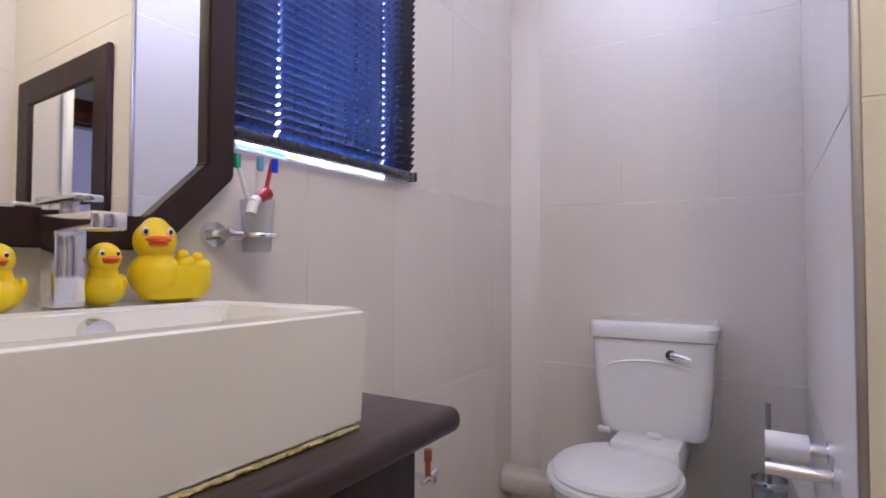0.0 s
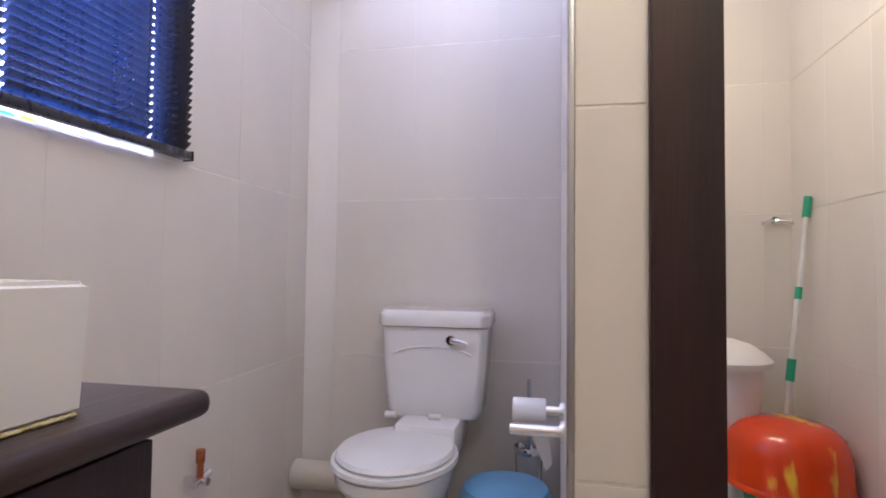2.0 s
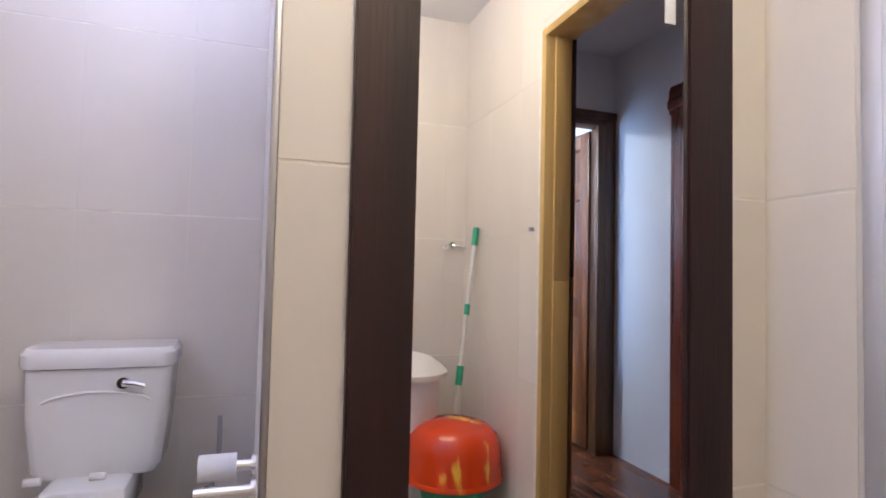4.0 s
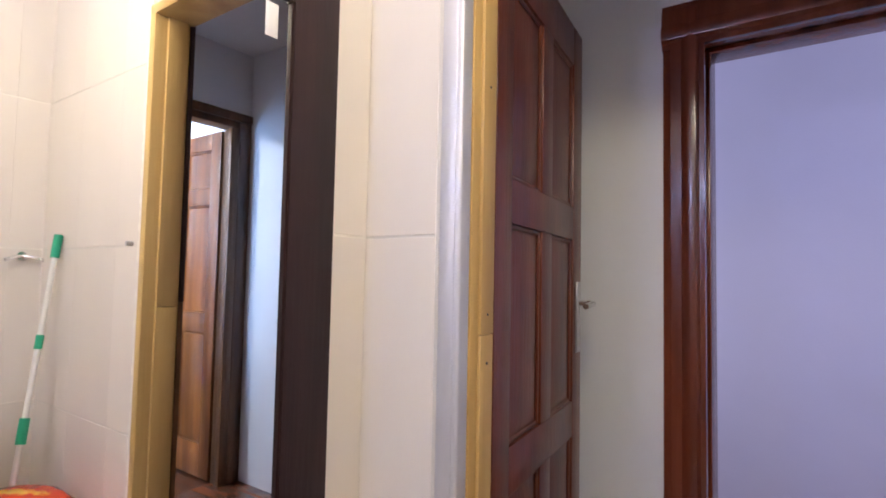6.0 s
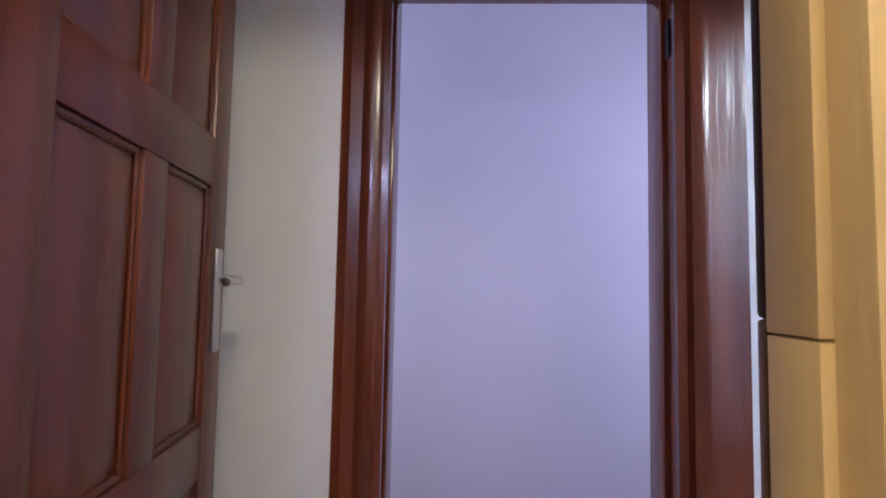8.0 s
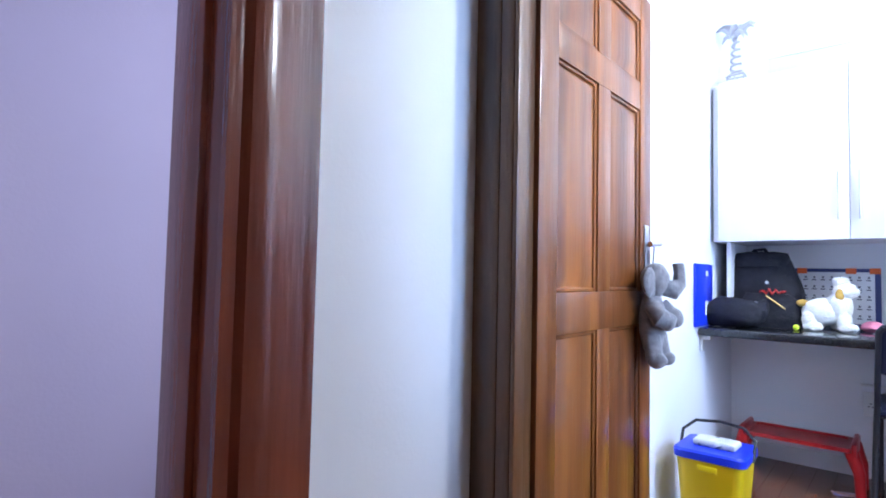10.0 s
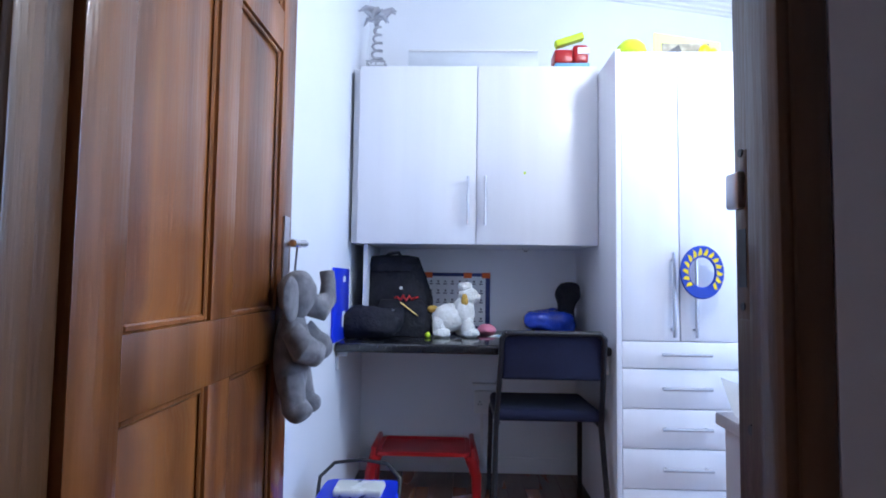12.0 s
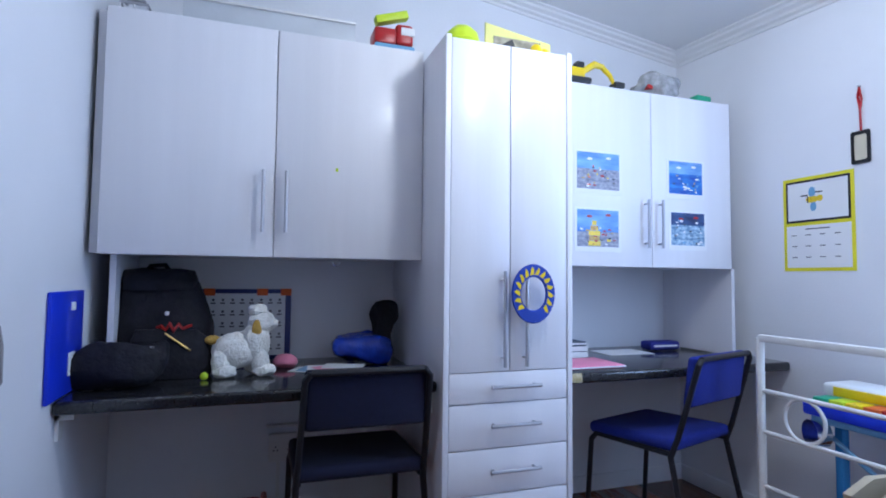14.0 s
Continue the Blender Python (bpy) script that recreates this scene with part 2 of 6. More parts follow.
def ball(bm, c, r, seg=20, mi=0, rot=None):
    r = r if isinstance(r, (tuple, list)) else (r, r, r)
    m = Matrix.Translation(c) @ (rot or Matrix.Identity(4)) @ Matrix.Diagonal((*r, 1))
    q = bmesh.ops.create_uvsphere(bm, u_segments=seg, v_segments=max(8, seg * 2 // 3), radius=1, matrix=m)
    for f in {f for v in q["verts"] for f in v.link_faces}:
        f.material_index = mi
    return bm


def tube(bm, pts, r, seg=10, mi=0):
    """A round bar along a line of points, with mitred bends."""
    pts = [Vector(p) for p in pts]
    rings, up = [], None
    for i, p in enumerate(pts):
        a = (pts[i] - pts[i - 1]).normalized() if i else (pts[1] - pts[0]).normalized()
        b = (pts[i + 1] - pts[i]).normalized() if i < len(pts) - 1 else a
        t = (a + b).normalized()
        if up is None or abs(up.dot(t)) > 0.98:
            up = Vector((0, 0, 1)) if abs(t.z) < 0.9 else Vector((1, 0, 0))
        u = t.cross(up).normalized()
        w = u.cross(t).normalized()
        k = 1 / max(0.5, a.dot(t))
        rr = r[i] if isinstance(r, (list, tuple)) else r
        rings.append([bm.verts.new(p + (u * math.cos(j * 2 * math.pi / seg) + w * math.sin(j * 2 * math.pi / seg)) * rr * k) for j in range(seg)])
        up = w
    fs = []
    for a, b in zip(rings, rings[1:]):
        for j in range(seg):
            fs.append(bm.faces.new((a[j], a[(j + 1) % seg], b[(j + 1) % seg], b[j])))
    fs += [bm.faces.new(rings[0][::-1]), bm.faces.new(rings[-1])]
    for f in fs:
        f.material_index = mi
    return bm


def lathe(bm, c, prof, seg=32, sx=1.0, sy=1.0, mi=0, close=True):
    """Turns a profile of (radius, height) round an upright axis at c."""
    rings = []
    for r, z in prof:
        rings.append([bm.verts.new((c[0] + sx * r * math.cos(2 * math.pi * j / seg), c[1] + sy * r * math.sin(2 * math.pi * j / seg), c[2] + z)) for j in range(seg)])
    fs = []
    for a, b in zip(rings, rings[1:]):
        for j in range(seg):
            fs.append(bm.faces.new((a[j], a[(j + 1) % seg], b[(j + 1) % seg], b[j])))
    if close:
        fs += [bm.faces.new(rings[0][::-1]), bm.faces.new(rings[-1])]
    for f in fs:
        f.material_index = mi
    return bm


def prism(bm, pts, axis, a, b, mi=0):
    """A flat outline of (u, v) pushed from a to b along an axis; u, v are the other two axes in order."""
    def P(u, v, w):
        return {"x": (w, u, v), "y": (u, w, v), "z": (u, v, w)}[axis]
    lo, hi = [bm.verts.new(P(u, v, a)) for u, v in pts], [bm.verts.new(P(u, v, b)) for u, v in pts]
    fs = [bm.faces.new(lo[::-1]), bm.faces.new(hi)]
    n = len(pts)
    for i in range(n):
        fs.append(bm.faces.new((lo[i], lo[(i + 1) % n], hi[(i + 1) % n], hi[i])))
    for f in fs:
        f.material_index = mi
    return bm


def rough_up(bm, amp, scale, seed=0.0):
    for v in bm.verts:
        v.co += noise.noise_vector(v.co * scale + Vector((seed, seed * 2, 0))) * amp
    return bm


def wall(name, x0, x1, y0, y1, z0, z1, material, label):
    return solo(name, B(x0, x1, y0, y1, z0, z1), material, label, "wall", kind="structure")


# ---- structure: numbers ----
H = 2.5
HW = 3.1                                               # walls run up past the ceilings


def bed_ceil(x, y):
    """Height of the raked bedroom ceiling."""
    return 2.458 + 0.145 * (x + 0.72) - 0.06 * (y + 3.48)


XB, YT, YM, XD, YB = -0.91, 2.12, 0.96, 1.18, -0.94    # bathroom: window wall, toilet wall, mirror wall, door wall, back wall
XP = 0.11                                              # side of the toilet nook
XH0, XL, YH0, YH1 = 1.29, 2.22, -1.01, 0.95            # hall
XE, YN, YS, XW = 2.17, -1.09, -3.48, -0.72             # bedroom
DY0, DY1 = -0.035, 0.68                               # bathroom doorway
LY0, LY1, LZ = -0.335, 0.44, 2.0                       # lilac room doorway
BX0, BX1 = 1.335, 2.10                                 # bedroom doorway
T = 0.0018                                              # tile thickness


def wall_holes(name, axis, lo, hi, u0, u1, z0, z1, holes, material, label):
    """A thick wall across an axis with rectangular openings (u0, u1, z0, z1)."""
    bm = bmesh.new()
    us = sorted({u0, u1, *[h[0] for h in holes], *[h[1] for h in holes]})
    for a, b in zip(us, us[1:]):
        zs = [(z0, z1)]
        for h in holes:
            if h[0] <= a and h[1] >= b:
                zs = [s for p in zs for s in ((p[0], min(p[1], h[2])), (max(p[0], h[3]), p[1])) if s[1] - s[0] > 1e-4]
        for p in zs:
            if axis == "x":
                box(bm, lo, hi, a, b, p[0], p[1])
            else:
                box(bm, a, b, lo, hi, p[0], p[1])
    bmesh.ops.remove_doubles(bm, verts=bm.verts, dist=1e-5)
    return solo(name, bm, material, label, "wall", kind="structure")


WIN = (0.71, 1.20, 1.281, 2.10)
w_win = wall_holes("wall_window", "x", XB - 0.2, XB, YB - 0.12, YT + 0.15, 0, HW, [WIN], M_GROUT, "white grouted bathroom wall behind cream tiles")
w_toi = wall("wall_toilet", XB, XP, YT, YT + 0.15, 0, HW, M_GROUT, "white grouted wall behind cream tiles")
w_mir = wall("wall_mirror", XP + T, XD + 0.12, YM + T, YT + 0.15, 0, HW, M_GROUT, "thick tiled wall between toilet and mirror")
w_back = wall("wall_bathroom_back", XB, XD, YB - 0.12, YB, 0, HW, M_GROUT, "white grouted back wall behind cream tiles")
w_door = wall_holes("wall_bathroom_door", "x", XD, XH0, YB - 0.12, YM, 0, HW, [(DY0 - 0.045, DY1 + 0.045, -1, 2.10)], M_CREAMP, "cream painted wall with the bathroom doorway")
w_hend = wall("wall_hall_end", XH0, XL, YH1, YH1 + 0.15, 0, HW, M_CREAMP, "cream painted end wall of the hall")
w_hall = wall_holes("wall_hall", "x", XL, XL + 0.15, YH0 - 0.0, YH1 + 0.15, 0, HW, [(LY0 - 0.05, LY1 + 0.05, -1, LZ + 0.05)], M_WHITE, "white painted hall wall with a doorway")
w_bedn = wall_holes("wall_bedroom_door", "y", YN, YH0, XH0, XL + 0.15, 0, HW, [(BX0 - 0.04, BX1 + 0.05, -1, 2.08)], M_WHITE, "white painted wall with the bedroom doorway")
w_bedn2 = wall("wall_bedroom_north", XW - 0.15, XH0, -1.08, -1.06, 0, HW, M_WHITE, "white painted bedroom wall")
w_bede = wall("wall_bedroom_east", XE, XE + 0.2, YS - 0.15, YN, 0, HW, M_WHITE, "white painted bedroom wall behind the open door")
w_beds = wall("wall_bedroom_south", XW - 0.15, XE, YS - 0.15, YS, 0, HW, M_WHITE, "white painted bedroom wall behind the desks")
w_bedw = wall_holes("wall_bedroom_west", "x", XW - 0.15, XW, YS, YN, 0, HW, [(-2.2, -1.42, 1.0, 2.1)], M_WHITE, "white painted bedroom wall with a window")
wall("wall_lilac", 3.25, 3.4, -1.3, 1.6, 0, HW, M_LILAC, "lilac painted wall of the next room")
wall("wall_lilac_south", XL + 0.15, 3.25, -1.3, -1.15, 0, HW, M_LILAC, "lilac painted wall of the next room")
wall("wall_lilac_north", XL + 0.15, 3.25, 1.45, 1.6, 0, HW, M_LILAC, "lilac painted wall of the next room")
bm = B(XW, XE, YS, YN, 0, 0.1)
for v in bm.verts:
    v.co.z += bed_ceil(v.co.x, v.co.y)
solo("ceiling_bedroom", bm, M_CEIL, "white raked bedroom ceiling", "ceiling", kind="structure")
solo("ceiling", B(XB - 0.2, 3.4, YN, YT + 0.15, H, H + 0.12), M_CEIL, "white painted ceiling", "ceiling", kind="structure")
solo("floor", B(XB - 0.2, 3.4, YS - 0.15, YT + 0.15, -0.15, -0.012), M_GROUT, "concrete floor slab under tiles and parquet", "floor", kind="structure")
solo("ground", B(-60, 60, -60, 60, -0.4, -0.2), mat("dry_soil", (0.22, 0.17, 0.11), 0.95, 0, 0.2, 0.7, 0.4, 9), "dry bare ground outside", "ground", kind="structure")

# cornice of the bedroom
def cornice(name, axis, u0, u1, at, s):
    prof = [(0, -0.058), (0.010, -0.058), (0.014, -0.046), (0.032, -0.04), (0.036, -0.03), (0.06, -0.022), (0.066, -0.012), (0.085, -0.009), (0.085, 0), (0, 0)]
    bm = bmesh.new()
    prism(bm, [(at + s * a, b - 0.001) for a, b in prof], axis, u0, u1)
    for v in bm.verts:
        v.co.z += bed_ceil(v.co.x, v.co.y)
    return solo(name, bm, M_CEIL, "white moulded plaster cornice under the ceiling", "cornice", kind="structure")


cornice("trim_south", "x", XW, XE, YS, 1)
cornice("trim_west", "y", YS, YN, XW, 1)

# skirting in the bedroom
for nm, a in (("baseboard_south", (XW, XE, YS, YS + 0.015)), ("baseboard_west", (XW, XW + 0.015, YS + 0.015, YN)), ("baseboard_lilac", (3.232, 3.25, -1.15, 1.45))):
    solo(nm, B(a[0], a[1], a[2], a[3], 0, 0.085, 0.004), M_WHITE, "white painted skirting board", "skirting", kind="structure")


# ---- doorways and doors ----
def mould(bm, along, pts, u0, u1):
    return prism(bm, pts, along, u0, u1)


# lilac doorway: mahogany frame with stepped architrave
d1 = thing("door_frame", (XL, LY1, 0), "glossy mahogany door frame with stepped architrave", "door frame", kind="structure")
steps = [(0.0, 0.0), (0.0, 0.16), (0.012, 0.155), (0.016, 0.135), (0.022, 0.125), (0.022, 0.085), (0.03, 0.075), (0.034, 0.05), (0.03, 0.03), (0.018, 0.02), (0.018, 0.0)]
for nm, y, s in (("jamb", LY1, 1), ("jamb", LY0, -1)):
    bm = bmesh.new()
    prism(bm, [(XL - a, y + s * (b * (0.84 if s > 0 else 1.2) - 0.012)) for a, b in steps], "z", 0, LZ + 0.12)
    part("architrave", bm, M_MAHOG, d1)
    bm = B(XL, XL + 0.19, y, y + s * 0.045, 0, LZ + 0.045, 0.003)
    box(bm, XL + 0.075, XL + 0.188, y - s * 0.014, y + s * 0.002, 0, LZ, 0.003)
    part(nm, bm, M_MAHOG, d1)
bm = bmesh.new()
prism(bm, [(XL - a - 0.002, LZ + b - 0.012) for a, b in steps], "y", LY0 - 0.178, LY1 + 0.121)
part("architrave", bm, M_MAHOG, d1)
part("head", box(B(XL, XL + 0.19, LY0, LY1, LZ, LZ + 0.045, 0.003), XL + 0.075, XL + 0.188, LY0, LY1, LZ - 0.014, LZ + 0.002, 0.003), M_MAHOG, d1)
st = part("strike_plate", B(XL + 0.022, XL + 0.05, LY1 - 0.003, LY1 + 0.002, 0.685, 0.80, 0.001), M_BRASS, d1, "worn brass strike plate")
part("latch_hole", B(XL + 0.03, XL + 0.042, LY1 - 0.0036, LY1, 0.70, 0.735), M_BLACK, st)
part("latch_hole", B(XL + 0.03, XL + 0.042, LY1 - 0.0036, LY1, 0.75, 0.785), M_BLACK, st)
part("hinge", cyl(B(XL + 0.035, XL + 0.07, LY0, LY0 + 0.004, 1.76, 1.86, 0.001), (XL + 0.035, LY0 + 0.006, 1.76), (XL + 0.035, LY0 + 0.006, 1.86), 0.006), M_BLKMET, d1, "dark steel hinge")

# bathroom doorway: unpainted pine frame
d2 = thing("door_frame", (XD, DY1, 0), "unpainted yellow pine door frame in tiled wall", "door frame", kind="structure")
part("jamb", B(XD - 0.012, XH0 + 0.012, DY0 - 0.045, DY0 - 0.012, 0, 2.10, 0.003), M_PINE, d2)
part("stop", B(XD + 0.03, XD + 0.10, DY0 - 0.012, DY0 + 0.0, 0, 1.078, 0.002), M_PINE, d2, "lower pine stop strip with nail heads")
part("stop", B(XD + 0.03, XD + 0.10, DY0 - 0.012, DY0 + 0.0005, 1.08, 2.07, 0.002), M_PINE, d2, "upper pine stop strip")
part("jamb", B(XD + 0.028, XH0 + 0.004, DY1 + 0.016, DY1 + 0.045, 0, 2.10, 0.003), M_PINE, d2)
part("stop", B(XD + 0.055, XH0 - 0.004, DY1 + 0.008, DY1 + 0.016, 0, 1.078, 0.002), M_PINE, d2, "lower pine stop strip with nail heads")
part("stop", B(XD + 0.055, XH0 - 0.004, DY1 + 0.0075, DY1 + 0.016, 1.08, 2.07, 0.002), M_PINE, d2, "upper pine stop strip")
part("head", B(XD - 0.0125, XH0 + 0.012, DY0 - 0.045, DY1 + 0.045, 2.068, 2.10, 0.003), M_PINE, d2)
bm = bmesh.new()
for k in range(70):
    z = 0.012 + 0.03 * k
    box(bm, XD - 0.008, XD, DY0 - 0.064 - 0.004 * math.sin(k * 2.3), DY0 - 0.0455, z, z + 0.0298)
bmesh.ops.remove_doubles(bm, verts=bm.verts, dist=1e-4)
part("plaster_edge", rough_up(bm, 0.003, 45), M_GROUT, d2, "ragged plaster edge beside the frame", smooth=False)
bm = bmesh.new()
for z in (1.02, 1.12, 0.5, 1.6):
    cyl(bm, (XD + 0.08, DY1 + 0.006, z), (XD + 0.08, DY1 + 0.01, z), 0.003, seg=8)
part("nail_heads", bm, M_BLKMET, d2)
part("edge_strip", box(B(XD - 0.012, XD + 0.027, DY1 + 0.018, DY1 + 0.045, 0, 2.0675, 0.006, 3), XD - 0.014, XD - 0.004, DY1 + 0.03, DY1 + 0.068, 0, 2.0675, 0.004), M_ALU, d2, "grey metal tile edge strip")
part("architrave", B(XH0 + 0.0, XH0 + 0.02, DY0 - 0.075, DY0 - 0.006, 1.09, 2.14, 0.006), M_WENGE, d2, "dark brown upper architrave strip")
part("architrave", B(XH0 + 0.0, XH0 + 0.018, DY0 - 0.07, DY0 - 0.006, 0, 1.09, 0.004), M_JAMB, d2, "raw brown lower architrave strip")

# bedroom doorway
JX, JY0, JY1 = 1.375, -1.032, -0.935                     # latch jamb, set forward on a wall nib
wall("wall_nib", XH0, JX - 0.031, JY0 + 0.001, JY1 - 0.001, 0, 2.46, M_WHITE, "narrow white wall nib beside the bedroom doorway")
d3 = thing("door_frame", (JX, YH0, 0), "worn brown wooden door frame with strike plate", "door frame", kind="structure")
part("jamb", B(JX, JX - 0.03, JY0, JY1, 0, 2.08, 0.003), M_JAMB, d3)
part("stop", B(JX - 0.002, JX + 0.010, JY0 + 0.042, JY1 - 0.004, 0, 2.05, 0.002), M_JAMB, d3)
part("jamb", box(B(BX1, BX1 + 0.04, YN - 0.008, YH0 + 0.012, 0, 2.08, 0.003), BX1 - 0.012, BX1 + 0.002, YN + 0.045, YH0 + 0.01, 0, 2.04, 0.003), M_JAMB, d3)
part("head", B(JX, BX1 + 0.04, YN - 0.012, YH0 + 0.012, 2.04, 2.08, 0.003), M_JAMB, d3)
part("architrave", B(BX1 + 0.04, XL - 0.002, YH0 + 0.0, YH0 + 0.012, 0, 2.12, 0.005), M_JAMB, d3)
part("architrave", B(JX, XL - 0.002, YH0, YH0 + 0.022, 2.08, 2.13, 0.005), M_JAMB, d3)
sp = part("strike_plate", B(JX - 0.001, JX + 0.003, JY0 + 0.008, JY0 + 0.030, 1.0, 1.16, 0.001), M_JAMB, d3, "strike plate stained over in brown")
part("latch_hole", B(JX, JX + 0.0036, JY0 + 0.013, JY0 + 0.027, 1.03, 1.085), M_BLACK, sp)
part("latch_tongue", B(JX, JX + 0.010, JY0 + 0.002, JY0 + 0.026, 1.105, 1.14, 0.003), M_STEEL, sp)
for z in (1.012, 1.158):
    part("screw", C((JX + 0.002, JY0 + 0.02, z), (JX + 0.0042, JY0 + 0.02, z), 0.004, seg=10), M_BLACK, sp)
part("screw", C((JX, JY0 + 0.028, 0.9), (JX + 0.003, JY0 + 0.028, 0.9), 0.005, seg=10), M_BLACK, d3)


def panel_door(name, loc, turn, w, h, rails, material, label, plate_side, th=0.04):
    """A panelled door in its own frame: x along the width from the hinge, y the thickness. rails: (bottom, top) heights."""
    t = thing(name, (0, 0, 0), label, "door", kind="structure")
    sw, c = 0.10, w / 2
    for x0, x1 in ((0, sw), (w - sw, w)):
        part("stile", B(x0, x1, 0, th, 0.012, h, 0.003), material, t)
    for z0, z1 in rails:
        part("rail", B(sw, w - sw, 0.001, th - 0.001, z0, z1, 0.002), material, t)
    for (a0, a1), (b0, b1) in zip(rails, rails[1:]):
        part("mullion", B(c - 0.045, c + 0.045, 0.001, th - 0.001, a1, b0, 0.002), material, t)
        for x0, x1 in ((sw, c - 0.045), (c + 0.045, w - sw)):
            bm = B(x0, x1, th / 2 - 0.006, th / 2 + 0.006, a1, b0)
            for s in (-1, 1):
                m = 0.012
                for (p, q, r, u) in ((x0, x0 + m, a1, b0), (x1 - m, x1, a1, b0), (x0 + m, x1 - m, a1, a1 + m), (x0 + m, x1 - m, b0 - m, b0)):
                    box(bm, p, q, th / 2 + s * 0.006, th / 2 + s * 0.013, r, u, 0.003, 1)
                vs0 = len(bm.verts)
                k = 0.035
                lo = [bm.verts.new((x, th / 2 + s * 0.006, z)) for x, z in ((x0 + m + 0.004, a1 + m + 0.004), (x1 - m - 0.004, a1 + m + 0.004), (x1 - m - 0.004, b0 - m - 0.004), (x0 + m + 0.004, b0 - m - 0.004))]
                hi = [bm.verts.new((x, th / 2 + s * 0.014, z)) for x, z in ((x0 + m + k, a1 + m + k), (x1 - m - k, a1 + m + k), (x1 - m - k, b0 - m - k), (x0 + m + k, b0 - m - k))]
                bm.faces.new(hi)
                for i in range(4):
                    bm.faces.new((lo[i], lo[(i + 1) % 4], hi[(i + 1) % 4], hi[i]))
            part("panel", bm, material, t)
    for s in (-1, 1):
        y = 0 if s < 0 else th
        pl = part("handle_plate", B(w - 0.07, w - 0.028, y, y + s * 0.006, 0.96, 1.19, 0.002), M_STEEL, t, "satin steel handle plate")
        bm = bmesh.new()
        tube(bm, [(w - 0.05, y, 1.12), (w - 0.05, y + s * 0.045, 1.12), (w - 0.062, y + s * 0.055, 1.12), (w - 0.16, y + s * 0.055, 1.115)], 0.009, 10)
        part("lever", bm, M_CHROME, pl, "chrome lever handle")
    t.matrix_basis = pose(*loc, 0, 0, turn)
    return t


panel_door("door_1", (XH0 + 0.014, DY1 + 0.016, 0), 7, 0.75, 2.03, [(0.012, 0.2), (0.70, 0.81), (1.325, 1.43), (1.9, 2.03)], M_DOORR, "dark red wooden panel door standing open", 1)
panel_door("door_2", (BX1 - 0.012, YN - 0.012, 0), -90, 0.80, 2.03, [(0.012, 0.2), (0.84, 0.955), (1.60, 1.70), (1.93, 2.03)], M_DOORB, "honey brown varnished six-panel door standing open", 1)



# ---- bathroom things ----
# basin mirror with cut corners
def cut_rect(y0, y1, z0, z1, c):
    return [(y0 + c, z0), (y1 - c, z0), (y1, z0 + c), (y1, z1 - c), (y1 - c, z1), (y0 + c, z1), (y0, z1 - c), (y0, z0 + c)]


def ring_mesh(outer, inner, axis, a, b):
    bm = bmesh.new()

    def P(u, v, w):
        return {"x": (w, u, v), "y": (u, w, v)}[axis]
    n = len(outer)
    L = [[bm.verts.new(P(u, v, w)) for u, v in ps] for ps, w in ((outer, a), (inner, a), (inner, b), (outer, b))]
    for k in range(4):
        p, q = L[k], L[(k + 1) % 4]
        for i in range(n):
            bm.faces.new((p[i], p[(i + 1) % n], q[(i + 1) % n], q[i]))
    bmesh.ops.bevel(bm, geom=[e for e in bm.edges], offset=0.004, segments=2, affect="EDGES")
    return bm


X0 = XB + T
def swing(bm):
    """Turns the hung mirror a little out from the wall about its far side."""
    bmesh.ops.transform(bm, matrix=Matrix.Translation((X0, -0.09, 0)) @ pose(0, 0, 0, 0, 0, -1.6) @ Matrix.Translation((-X0, 0.09, 0)), verts=bm.verts)
    return bm


mr = thing("wall_mirror_cut_corner", (X0, 0.3, 1.065), "wall mirror in wide dark wenge frame with cut corners", "mirror")
part("frame", swing(ring_mesh(cut_rect(-0.09, 0.668, 1.066, 1.83, 0.14), cut_rect(-0.035, 0.612, 1.12, 1.775, 0.105), "x", X0, X0 + 0.03)), M_WENGE, mr)
bm = bmesh.new()
prism(bm, cut_rect(-0.045, 0.622, 1.11, 1.785, 0.11), "x", X0 + 0.001, X0 + 0.012)
part("glass", swing(bm), M_MIRROR, mr, smooth=False)
# second mirror
YS2 = YM - T
mr = thing("wall_mirror_rectangular", (0.65, YM, 0.4), "large rectangular mirror in wide dark wenge frame", "mirror")
fr = [(0.24, 0.45), (1.062, 0.45), (1.062, 1.83), (0.24, 1.83)]
fi = [(0.352, 0.56), (0.940, 0.56), (0.940, 1.72), (0.352, 1.72)]
part("frame", ring_mesh(fr, fi, "y", YM, YM - 0.022), M_WENGE, mr)
part("glass", B(0.345, 0.947, YM - 0.012, YM - 0.001, 0.552, 1.728), M_MIRROR, mr, smooth=False)
part("sticker", B(0.885, 0.912, YM - 0.0135, YM - 0.0118, 1.635, 1.70, 0.0005), M_PAPER, mr, "torn white paper sticker")

